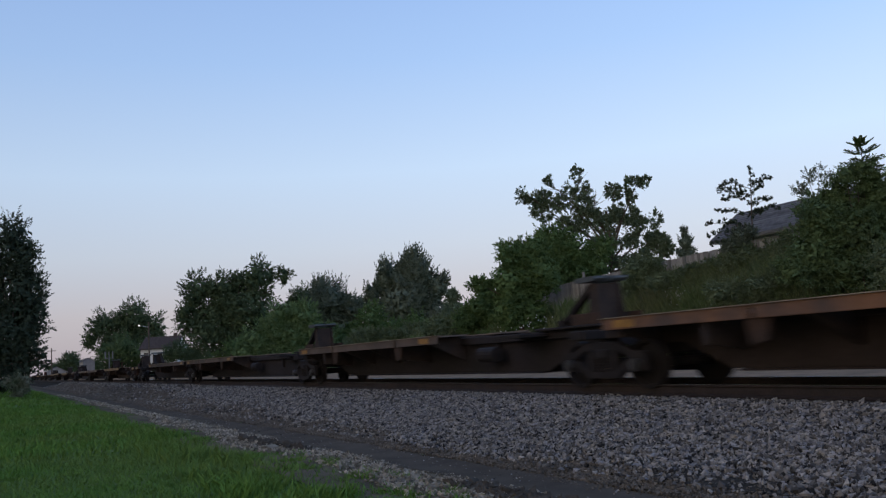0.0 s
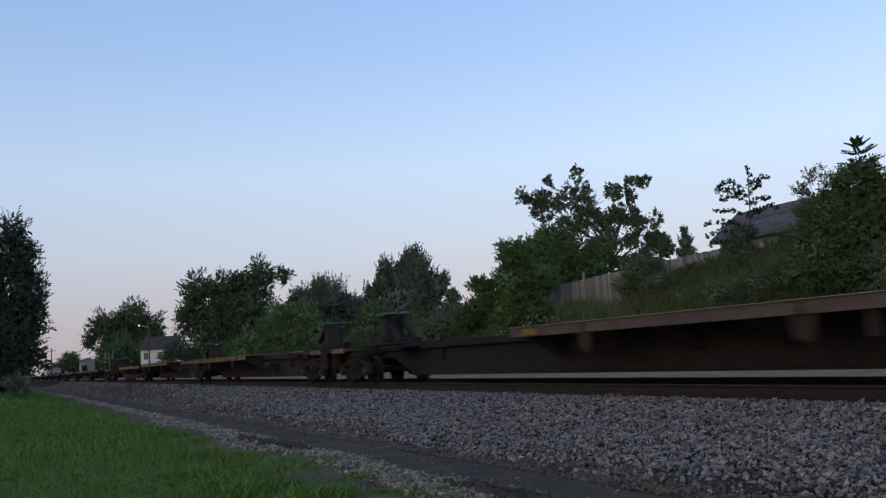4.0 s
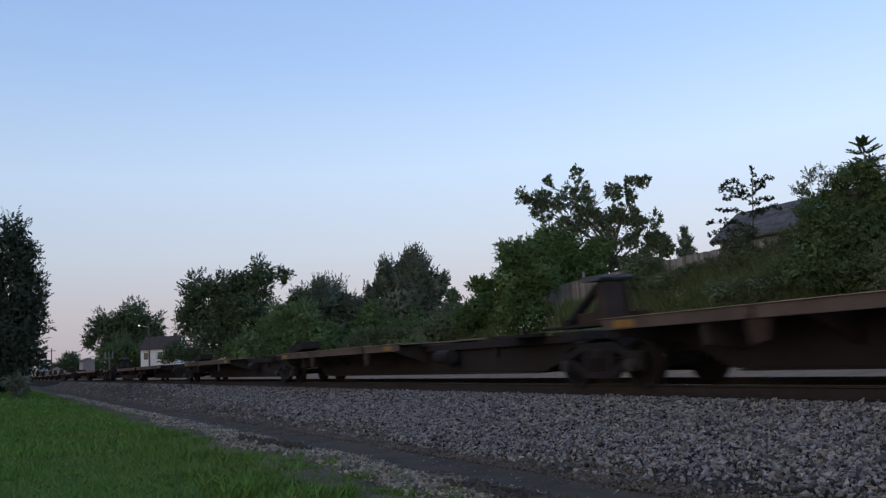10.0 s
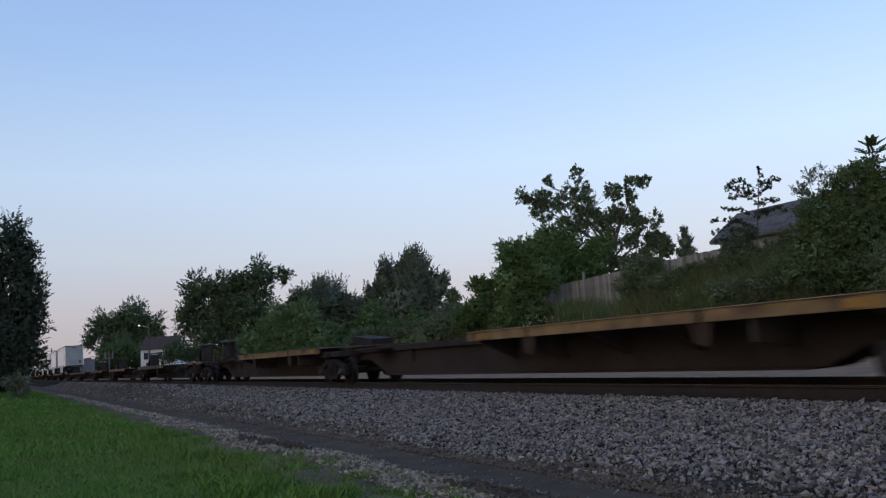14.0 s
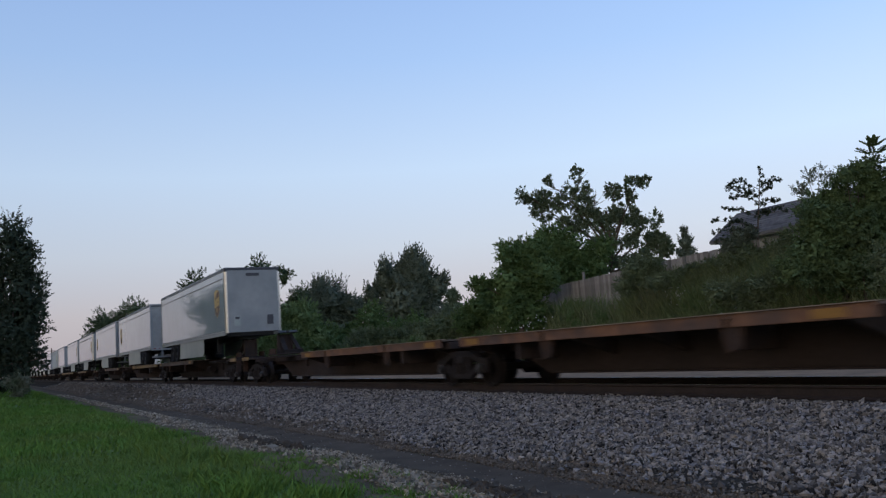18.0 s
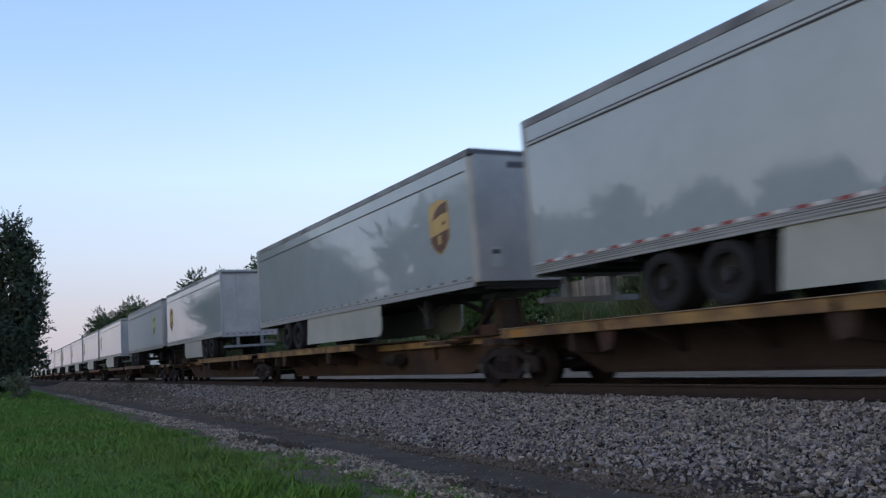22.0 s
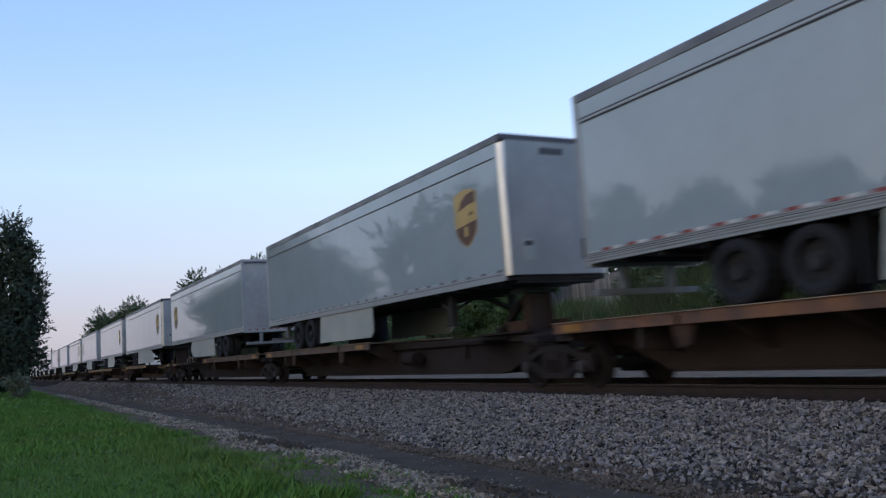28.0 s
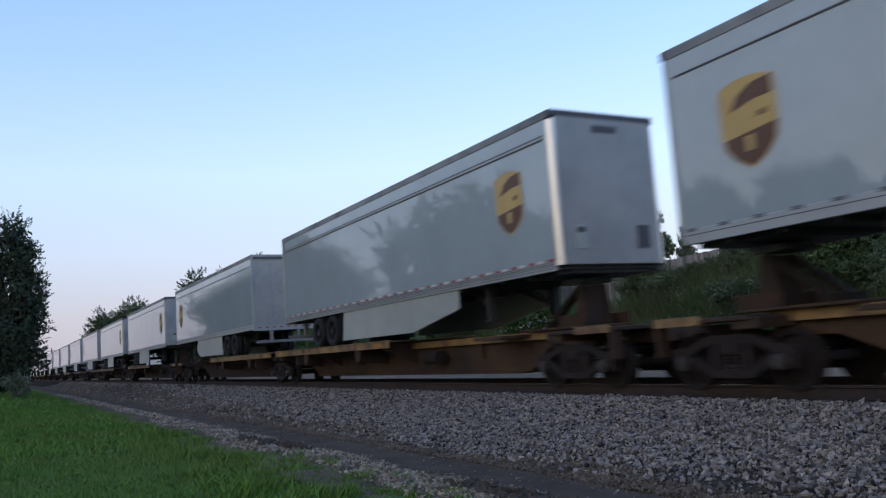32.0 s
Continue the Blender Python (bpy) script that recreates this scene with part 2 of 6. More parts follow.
def cyl(bm, p, axis, r, h, seg=16, r2=None):
    """A capped cylinder centred on p along an axis 'x', 'y' or 'z'."""
    turn = {"x": Matrix.Rotation(radians(90), 4, "Y"), "y": Matrix.Rotation(radians(90), 4, "X"), "z": Matrix()}[axis]
    bmesh.ops.create_cone(bm, cap_ends=True, segments=seg, radius1=r, radius2=r if r2 is None else r2, depth=h, matrix=Matrix.Translation(p) @ turn)
    return bm


def bar(bm, a, b, w, t=None):
    """A square bar from a to b."""
    a, b = Vector(a), Vector(b)
    d = b - a
    m = Matrix.Translation((a + b) / 2) @ d.to_track_quat("Z", "Y").to_matrix().to_4x4() @ Matrix.Diagonal((w, t or w, d.length, 1))
    bmesh.ops.create_cube(bm, size=1.0, matrix=m)
    return bm


def prism(bm, pts, y0, y1):
    """A polygon of x, z points pushed from y0 to y1."""
    a = [bm.verts.new((x, y0, z)) for x, z in pts]
    b = [bm.verts.new((x, y1, z)) for x, z in pts]
    n = len(pts)
    bm.faces.new(a), bm.faces.new(b[::-1])
    for i in range(n):
        bm.faces.new((a[i], b[i], b[(i + 1) % n], a[(i + 1) % n]))
    bmesh.ops.recalc_face_normals(bm, faces=bm.faces)
    return bm


BM = bmesh.new
TRACK_Y = 10.375       # the track's centre line
RAIL_Z = -0.08         # top of the rails

# ---- ground ----
def ground_z(x, y):
    """Height of the land: lawn, cinder path, track bed and the bank behind it."""
    far = max(0.0, min(1.0, (-x - 12) / 45.0))
    if y < 4.2:
        z = -0.75 + 0.45 * far * min(1.0, (4.2 - y) / 4.0) + 0.03 * math.sin(x * 0.7) * math.cos(y * 0.9)
    elif y < 6.0:
        z = -0.75 - 0.05 * math.sin((y - 4.2) / 1.8 * math.pi)
    elif y < 8.6:
        z = -0.75 + 0.44 * (y - 6.0) / 2.6
    elif y < 12.2:
        z = -0.31
    elif y < 20.4:
        z = -0.31 + 0.04 * min(1.0, (y - 12.2) / 1.0)
    elif y < 24.4:
        k = (y - 20.4) / 4.0
        k = k * k * (3 - 2 * k)
        z = -0.27 + (2.0 if x > -45 else max(0.6, 2.0 + (x + 45) * 0.04)) * k
    else:
        z = 1.73 if x > -45 else max(0.33, 1.73 + (x + 45) * 0.04)
    return z


def strip(name, xs, ys, mat, label, category, lift=0.0, kind="structure", rough=0.0):
    verts = [(x, y, ground_z(x, y) + lift + (rough * noise.noise((x * 0.8, y * 1.7, 3.0)) if rough else 0)) for x in xs for y in ys]
    n = len(ys)
    faces = [(i * n + j, (i + 1) * n + j, (i + 1) * n + j + 1, i * n + j + 1) for i in range(len(xs) - 1) for j in range(n - 1)]
    return tagged(raw(name, verts, faces, mat, smooth=True), label, category, "", kind)


def steps(*marks):
    """Even steps: (start, end, count), (end, count) ..."""
    out = [marks[0]]
    for end, count in marks[1:]:
        a = out[-1]
        out += [a + (end - a) * (i + 1) / count for i in range(count)]
    return out


XS = steps(-2500, (-800, 6), (-300, 12), (-80, 22), (-2, 120), (12, 14), (60, 12), (400, 6), (2500, 4))
strip("ground", XS, steps(-2500, (-300, 5), (-60, 8), (-12, 12), (3.6, 30), (4.8, 6), (8.6, 14), (12.2, 4), (20.4, 8), (24.4, 14), (60, 12), (300, 6), (2500, 4)),
      M_GRASS, "short green lawn grass running to the horizon", "ground")
strip("cinder_path", XS[10:], steps(3.2, (6.05, 24)), M_DIRT, "dark packed cinder path beside the ballast", "path", 0.012, rough=0.03)
strip("asphalt_path", XS[14:], steps(4.72, (5.5, 12)), M_ASPHALT, "narrow worn strip of dark dusty asphalt beside the track", "path", 0.02, rough=0.03)
strip("ballast", XS[6:], steps(5.9, (8.6, 14), (12.2, 8), (13.0, 4)), M_BALLAST, "grey crushed stone track ballast bed, darkened as shade between stones", "ballast", 0.03, rough=0.06)
strip("gravel_road", XS[6:], steps(12.7, (20.7, 14)), M_PALE, "pale gravel strip behind the track", "road", 0.02)

# rails and sleepers
def rail(y):
    prof = [(-0.07, -0.185), (0.07, -0.185), (0.07, -0.17), (0.012, -0.145), (0.012, -0.045), (0.036, -0.032), (0.036, -0.002), (-0.036, -0.002), (-0.036, -0.032), (-0.012, -0.045), (-0.012, -0.145), (-0.07, -0.17)]
    verts = [(x, y + a, RAIL_Z + b) for x in (-900.0, 200.0) for a, b in prof]
    n = len(prof)
    faces = [(i, (i + 1) % n, n + (i + 1) % n, n + i) for i in range(n)]
    ob = tagged(raw("rail", verts, faces, M_RUST_RAIL), "rusty brown steel rail spiked to timber sleepers", "rail", "rails of the track", "structure")
    top = raw("rail_head", [(x, y + a, RAIL_Z + b) for x in (-900.0, 200.0) for a, b in ((-0.03, 0.0), (0.03, 0.0), (0.03, -0.006), (-0.03, -0.006))], [(0, 1, 5, 4), (1, 2, 6, 5), (3, 0, 4, 7)], M_RAIL_TOP, ob)
    top["label"] = "polished running surface"
    return ob


rail(TRACK_Y - 0.7525), rail(TRACK_Y + 0.7525)

# ---- trees ----
def leaves(rng, clumps, count, size, depth, spiky=0.0, fuzz=0.13, core=0.0):
    """Leafy sprays on boughs spread over clumps (x, z, rx, rz): each spray a short twig with leaves along it, pointing outwards and up (spiky > 0) or drooping (spiky < 0)."""
    areas = np.array([rx * rz for _, _, rx, rz in clumps])
    areas = areas / areas.sum()
    verts, faces = [], []
    per = 9
    for (cx, cz, rx, rz), share in zip(clumps, areas):
        k = max(60, int(count * share))
        ry = min(rx, rz) * depth
        span = np.array([rx, ry, rz]) * 1.13
        reach = min(size * (4.5 + 4.0 * max(spiky, 0.0) + 8 * (fuzz - 0.1)), 0.6 * min(rx, rz))
        subs = 6 + int(10 * min(1.0, min(rx, rz) / (8 * size)))
        bough = rng.normal(size=(subs, 3))
        bough /= np.linalg.norm(bough, axis=1)[:, None]
        girth = 0.24 + 0.26 * rng.random((subs, 1))
        bough = bough * (1.0 - girth) * (0.72 + 0.3 * rng.random((subs, 1)))
        sprays = max(10, int(k * (1 - core) / per))
        way = rng.normal(size=(sprays, 3))
        way /= np.linalg.norm(way, axis=1)[:, None]
        on = rng.integers(0, subs, sprays)
        seat = bough[on] + way * girth[on] * (0.35 + 0.65 * rng.random((sprays, 1)) ** 0.5)
        out = seat / np.maximum(np.linalg.norm(seat, axis=1), 0.05)[:, None]
        axis = out * 0.75 + way * 0.35 + rng.normal(size=(sprays, 3)) * 0.32 + np.array([0, 0, 0.3 + 1.2 * spiky])
        axis /= np.linalg.norm(axis, axis=1)[:, None]
        seat = seat * (span - 0.45 * np.minimum(reach, span))
        long = reach * (0.45 + 0.75 * rng.random((sprays, 1)))
        side = np.cross(axis, rng.normal(size=(sprays, 3)))
        side /= np.linalg.norm(side, axis=1)[:, None]
        other = np.cross(axis, side)
        along = np.linspace(0.0, 1.0, per)[None, :, None]
        turn = (2.4 * np.arange(per)[None, :] + 6.28 * rng.random((sprays, 1)))[:, :, None]
        fan = np.cos(turn) * side[:, None] + np.sin(turn) * other[:, None]
        p = (seat[:, None] + axis[:, None] * long[:, None] * along).reshape(-1, 3)
        a = (axis[:, None] * (0.35 + 0.65 * along) + fan * (1.0 - 0.75 * along)).reshape(-1, 3)
        s = np.repeat(size * (0.75 + 0.6 * rng.random((sprays, 1))), per, 1) * (1.12 - 0.4 * along[:, :, 0])
        s = s.reshape(-1, 1)
        face = np.repeat(way * 0.8 + out * 0.4, per, 0)
        inner = int(k * core)
        if inner:
            deep = rng.normal(size=(inner, 3))
            deep /= np.linalg.norm(deep, axis=1)[:, None]
            p = np.concatenate([p, deep * span * (0.2 + 0.45 * rng.random((inner, 1)))])
            a = np.concatenate([a, np.cross(deep, rng.normal(size=(inner, 3)))])
            face = np.concatenate([face, deep])
            s = np.concatenate([s, np.full((inner, 1), min(1.9 * size, 0.3 * min(rx, rz)))])
        a /= np.maximum(np.linalg.norm(a, axis=1), 1e-6)[:, None]
        b = np.cross(a, face + rng.normal(size=a.shape) * 0.4 + np.array([0, 0, 0.45]))
        b /= np.maximum(np.linalg.norm(b, axis=1), 1e-6)[:, None]
        p = p + np.array([cx, 0, cz])
        quad = np.stack([p, p + a * s * 0.85 + b * s * 0.5, p + a * s * 2.0, p + a * s * 0.85 - b * s * 0.5], 1).reshape(-1, 3)
        o = len(verts)
        verts.extend(quad.tolist())
        faces.extend([(o + 4 * i, o + 4 * i + 1, o + 4 * i + 2, o + 4 * i + 3) for i in range(len(p))])
    return verts, faces


def limb(bm, a, b, r0, r1, seg=7):
    a, b = Vector(a), Vector(b)
    d = b - a
    m = Matrix.Translation((a + b) / 2) @ d.to_track_quat("Z", "Y").to_matrix().to_4x4()
    bmesh.ops.create_cone(bm, cap_ends=True, segments=seg, radius1=r0, radius2=r1, depth=d.length * 1.04, matrix=m)


ACROSS = 61.2   # turn of a tree's own x axis


def tree(name, x, y, clumps, mat, label, category="tree", count=6000, size=0.16, trunk=0.2, seed=1, depth=0.9, spiky=0.0, lean=0.0, fuzz=0.125, core=0.2, fill=True, ragged=0):
    """A trunk from the ground with a limb to each clump of leaves."""
    rng = np.random.default_rng(seed)
    count, size = int(count * 2.5), size * 0.58
    z0 = ground_z(x, y)
    t = thing(name, label, category)
    t.matrix_basis = pose(x, y, z0, 0, 0, ACROSS)
    local = [(a, b - z0, c, d) for a, b, c, d in clumps]
    ends = list(local)
    if ragged:  # open boughs: each clump as several small ones
        local = [(a + (rng.random() - 0.5) * 1.5 * c, b + (rng.random() - 0.5) * 1.5 * d, c * 0.42 * (0.7 + 0.6 * rng.random()), d * 0.42 * (0.7 + 0.6 * rng.random())) for a, b, c, d in local for _ in range(ragged)]
    if fill:    # boughs between neighbouring clumps
        for i, (a, b, c, d) in enumerate(list(local)):
            for e, f, g, k in local[i + 1:len(clumps)]:
                gap = math.hypot(e - a, f - b)
                if 0.9 * min(c, g) < gap < 1.15 * (c + g):
                    local.append(((a + e) / 2, (b + f) / 2, 0.62 * min(c, g), 0.62 * min(d, k)))
    low = min(b - d for a, b, c, d in local)
    high = max(b for a, b, c, d in local)
    mid = sum(a for a, b, c, d in local) / len(local)
    fork = max(0.25 * high, min(low + 0.3, 0.5 * high))
    bm = BM()
    limb(bm, (mid - lean, 0, -0.15), (mid, 0, fork), trunk, trunk * 0.75, 9)
    limb(bm, (mid, 0, fork), (mid * 0.9, 0, fork + (high - fork) * 0.6), trunk * 0.75, trunk * 0.35, 8)
    for a, b, c, d in (ends if ragged else local):
        zf = fork + (b - fork) * 0.35 if b > fork else fork * 0.8
        knee = (mid + (a - mid) * 0.5 + (rng.random() - 0.5) * 0.35 * c, (rng.random() - 0.5) * c * 0.6, zf + (b - zf) * 0.5 + 0.18 * abs(a - mid) * (rng.random() - 0.2))
        limb(bm, (mid, 0, zf), knee, trunk * 0.38, trunk * 0.2, 6)
        limb(bm, knee, (a, (rng.random() - 0.5) * c * 0.5, b), trunk * 0.2, trunk * 0.07, 6)
        for q in range(5):
            d3 = rng.normal(size=3)
            d3 /= np.linalg.norm(d3)
            limb(bm, (a, 0, b), (a + d3[0] * c * 0.9, d3[1] * c * 0.6, b + d3[2] * d * 0.9), trunk * 0.08, trunk * 0.03, 4)
    part("trunk", bm, M_BARK, t)
    v, f = leaves(rng, local, count, size, depth, spiky, fuzz, core)
    raw("crown", v, f, mat, t)["label"] = "crown of small leaves"
    return t


tree("maple_tree", -56.3, 0.9, [(0.0, 9.12, 1.55, 1.99), (0.57, 5.84, 1.72, 2.41), (-0.39, 3.51, 2.47, 2.06), (-2.23, 6.72, 2.06, 4.29), (1.26, 3.91, 1.13, 1.37), (0.0, 1.77, 1.89, 0.86), (0.79, 8.04, 0.96, 1.72), (0.3, 1.3, 1.9, 0.9), (-1.6, 1.2, 1.8, 1.2), (-0.6, 0.4, 1.5, 0.6), (1.5, 2.2, 0.75, 0.35), (2.0, 1.6, 0.5, 0.25), (1.7, 5.0, 0.6, 0.8), (1.35, 6.6, 0.45, 0.6)],
     M_LEAF_BLACK, "dense dark green maple on the lawn by the track", count=16000, size=0.15, trunk=0.25, seed=3)
tree("maple_tree", -181.7, 22.9, [(-3.4, 10.52, 3.74, 3.74), (3.13, 11.82, 4.21, 4.21), (7.03, 8.99, 2.8, 3.97), (-0.21, 6.0, 7.01, 3.97), (-6.54, 7.6, 1.75, 3.04)],
     M_LEAF_DARK, "distant broad dark maple behind the far house", count=9000, size=0.34, trunk=0.4, seed=4)
tree("bush", -253.8, 18.2, [(0.0, 4.95, 2.84, 2.53), (-2, 3.0, 2.5, 2.2), (2, 3.0, 2.5, 2.2)], M_LEAF_DARK, "far round dark bush beside the track", "bush", count=2500, size=0.4, trunk=0.3, seed=5)
tree("ash_tree", -75.1, 18.8, [(-2.87, 7.53, 1.86, 1.96), (-4.06, 5.31, 1.34, 1.96), (-0.54, 7.63, 1.96, 1.86), (2.62, 8.54, 2.06, 2.06), (4.93, 8.38, 0.93, 1.03), (1.63, 5.42, 3.09, 2.89), (-2.12, 3.63, 3.09, 2.06), (0.42, 2.94, 3.09, 1.8), (3.6, 3.2, 2.2, 2.0)],
     M_LEAF_DARK, "spreading dark ash tree with a lumpy crown", count=14000, size=0.2, trunk=0.3, seed=6)
tree("sumac_bush", -60.3, 19.3, [(-0.27, 4.31, 1.53, 1.19), (1.2, 3.91, 1.45, 1.28), (0.26, 2.7, 2.04, 1.28), (-1.2, 3.23, 1.11, 1.11), (0.3, 1.4, 2.3, 1.2), (-2.4, 2.3, 1.4, 1.5), (2.3, 2.3, 1.5, 1.3), (-3.2, 1.4, 1.4, 1.2)],
     M_LEAF_LIGHT, "bright green sumac bush below darker trees", "bush", count=11500, size=0.17, trunk=0.12, seed=7)
tree("maple_tree", -77.4, 29.7, [(-0.29, 6.41, 2.37, 2.48), (1.89, 5.25, 1.58, 1.92), (-1.91, 5.12, 1.8, 2.25), (0.32, 3.01, 2.93, 2.03)],
     M_LEAF_GREY, "rounded grey-green maple behind the track", count=11000, size=0.22, trunk=0.28, seed=8, spiky=0.6)
tree("maple_tree", -68.3, 33.4, [(-1.8, 7.82, 1.36, 1.98), (0.99, 8.04, 1.88, 2.19), (2.97, 6.45, 1.25, 1.46), (-3.2, 5.74, 1.04, 1.78), (-0.25, 5.27, 2.87, 2.87), (2.52, 3.78, 1.88, 2.09), (-1.23, 2.48, 3.13, 1.57)],
     M_LEAF_GREY, "silver maple with spiky upright clusters", count=15000, size=0.24, trunk=0.3, seed=9, spiky=1.0)
tree("hedge_tree", -54.2, 30.5, [(0.2, 3.1, 1.45, 1.45), (1.25, 2.26, 1.02, 1.19), (-0.21, 4.61, 0.68, 0.51), (-1.25, 1.92, 1.53, 1.02)], M_LEAF_WALNUT, "low green hedge tree at the fence's end", count=7000, size=0.17, trunk=0.12, seed=10)
tree("walnut_tree", -35.6, 29.7, [(-3.77, 8.72, 0.95, 0.76), (-2.25, 9.15, 0.76, 0.7), (-0.89, 9.59, 0.57, 0.76), (-1.68, 8.33, 0.95, 0.82), (-0.27, 8.07, 0.89, 1.14), (0.89, 8.78, 0.63, 0.63), (2.19, 9.16, 0.82, 0.57), (0.76, 6.9, 1.14, 1.14),
     (2.48, 6.62, 1.01, 0.89), (3.04, 5.48, 0.76, 0.82), (-1.15, 6.72, 1.26, 1.07), (1.45, 5.44, 1.26, 0.95), (-0.79, 5.12, 1.9, 1.26), (1.5, 7.75, 0.75, 0.8), (1.75, 8.5, 0.45, 0.5), (2.9, 5.9, 0.85, 0.85), (2.2, 4.9, 1.0, 0.8), (3.3, 4.6, 0.7, 0.8), (-3.3, 7.9, 0.7, 0.6)], M_LEAF_WALNUT, "tall walnut with open ragged branches behind the fence", count=15000, size=0.135, trunk=0.2, fuzz=0.1, core=0.0, fill=False, seed=11, ragged=7, spiky=-0.25)
tree("mulberry_tree", -33.1, 22.5, [(-0.49, 5.13, 0.88, 0.82), (0.62, 5.27, 1.1, 0.71), (-0.73, 3.73, 1.15, 1.21), (0.9, 4.16, 1.21, 1.21), (-2.05, 3.68, 0.71, 0.44), (-0.7, 2.4, 1.2, 1.1), (0.2, 2.2, 0.9, 1.0)],
     M_LEAF_MID, "green mulberry growing before the fence", count=12000, size=0.13, trunk=0.14, fuzz=0.15, seed=12)
tree("cedar_tree", -43.6, 44.5, [(-0.35, 7.93, 0.29, 0.58), (-0.32, 7.19, 0.62, 0.58), (-0.33, 6.45, 0.91, 0.49), (1.0, 5.9, 0.91, 0.37), (-0.3, 5.4, 1.2, 0.9)], M_LEAF_GREY, "small pointed cedar behind the fence", count=4000, size=0.13, trunk=0.1, seed=13, spiky=1)
tree("thicket_tree", -15.7, 22.9, [(0.54, 5.26, 0.58, 0.55), (-0.07, 5.13, 0.45, 0.45), (0.91, 4.46, 0.77, 0.77), (-1.02, 3.91, 0.79, 0.65), (0.15, 3.4, 1.03, 1.03), (-1.44, 2.83, 0.79, 0.69), (-0.28, 2.23, 1.2, 0.77), (1.75, 4.15, 1.03, 1.55), (-1.99, 2.35, 0.69, 0.6), (1.45, 2.29, 1.03, 1.03)],
     M_LEAF_THICKET, "dense tree of heaven thicket on the bank", count=19500, size=0.08, trunk=0.05, seed=14, fuzz=0.16)

# sapling and tall weeds trees that sway in the wind
twigs, sr = [], random.Random(8)
for a, b, r in ((-0.35, 6.0, 0.3), (1.0, 6.05, 0.3), (-0.35, 5.44, 0.3), (-0.52, 5.0, 0.4), (0.94, 5.3, 0.25), (-1.02, 4.61, 0.35), (-0.46, 4.47, 0.3), (-0.81, 3.87, 0.45), (0.75, 5.75, 0.2), (0.15, 5.6, 0.2), (0.6, 4.9, 0.2), (1.15, 4.95, 0.25), (-0.6, 5.75, 0.12), (-1.15, 4.2, 0.2)):
    root = (0.35 + 0.04 * (b - 4), b - 0.3)
    tip = a + r * 0.8 * (1 if a > root[0] else -1)
    twigs += [(root[0] + (tip - root[0]) * f, root[1] + 0.4 * math.sin(f * 2.1) + sr.uniform(-0.07, 0.05), sr.uniform(0.05, 0.1), sr.uniform(0.06, 0.11)) for f in (0.3, 0.45, 0.6, 0.74, 0.87, 1.0)]
twigs += [(0.56, 6.5, 0.08, 0.16), (0.54, 6.25, 0.12, 0.12), (0.5, 5.95, 0.16, 0.14), (0.42, 5.3, 0.16, 0.15), (0.38, 4.8, 0.14, 0.14)]
def slender_tree():
    t = thing("sapling", "thin young tree with sparse layered branches", "sapling")
    z0 = ground_z(-20.7, 23.9)
    t.matrix_basis = pose(-20.7, 23.9, z0, 0, 0, ACROSS)
    bm = BM()
    limb(bm, (0.2, 0, -0.1), (0.36, 0, 4.6 - z0), 0.04, 0.025)
    limb(bm, (0.36, 0, 4.6 - z0), (0.56, 0, 6.5 - z0), 0.025, 0.008)
    for k in range(0, len(twigs) - 5, 6):
        a, b = twigs[k], twigs[k + 5]
        limb(bm, (0.36 + 0.1 * (a[1] - 4.6), 0, a[1] - 0.15 - z0), (a[0], 0, a[1] - z0), 0.014, 0.01, 5)
        limb(bm, (a[0], 0, a[1] - z0), (b[0], 0, b[1] - z0), 0.01, 0.005, 5)
    part("trunk", bm, M_BARK, t)
    v, f = leaves(np.random.default_rng(21), [(a, b - z0, c, d) for a, b, c, d in twigs], 4200, 0.034, 1.5, -0.7, 0.3)
    raw("crown", v, f, M_LEAF_BLACK, t)["label"] = "sparse crown of small leaves"
    return t


sapling = slender_tree()
def heaven_shoot():
    """An upright shoot with tiers of feathered leaves round its top."""
    t = thing("tree_of_heaven", "tall shoot with feathered leaves rising above the thicket", "tree")
    x, y = -15.56, 23.5
    z0 = ground_z(x, y)
    t.matrix_basis = pose(x, y, z0, 0, 0, ACROSS)
    bm = BM()
    limb(bm, (0.3, 0, -0.1), (0.12, 0, 4.6 - z0), 0.035, 0.025)
    limb(bm, (0.12, 0, 4.6 - z0), (0.08, 0, 6.1 - z0), 0.025, 0.01)
    part("trunk", bm, M_BARK, t)
    rng = np.random.default_rng(22)
    verts, faces = [], []
    for zc, n, length, lift in ((6.1, 6, 0.36, 1.6), (6.0, 7, 0.48, 0.9), (5.75, 8, 0.6, 0.7), (5.45, 9, 0.7, 0.5), (5.15, 9, 0.8, 0.4), (4.8, 9, 0.85, 0.3), (4.5, 8, 0.85, 0.2)):
        for i in range(n):
            a = 2 * math.pi * (i + 0.5 * rng.random()) / n
            out = Vector((math.cos(a), math.sin(a), lift)).normalized()
            side = out.cross(Vector((0, 0, 1))).normalized()
            up = side.cross(out)
            for k in range(9):
                f = 0.2 + 0.8 * k / 8
                p = Vector((0.1, 0, zc - z0)) + out * length * f + Vector((0, 0, -0.22 * length * f * f))
                for sgn in (-1, 1):
                    d = (side * sgn + out * 0.6 - up * (0.5 if k % 2 else 0.1)).normalized()
                    w = up.cross(d).normalized() * 0.045
                    q = length * 0.26 * (1.15 - 0.6 * f)
                    o = len(verts)
                    verts += [p, p + d * q * 0.45 + w, p + d * q, p + d * q * 0.45 - w]
                    faces.append((o, o + 1, o + 2, o + 3))
    raw("crown", verts, faces, M_LEAF_THICKET, t)["label"] = "tiers of feathered leaves"
    return t


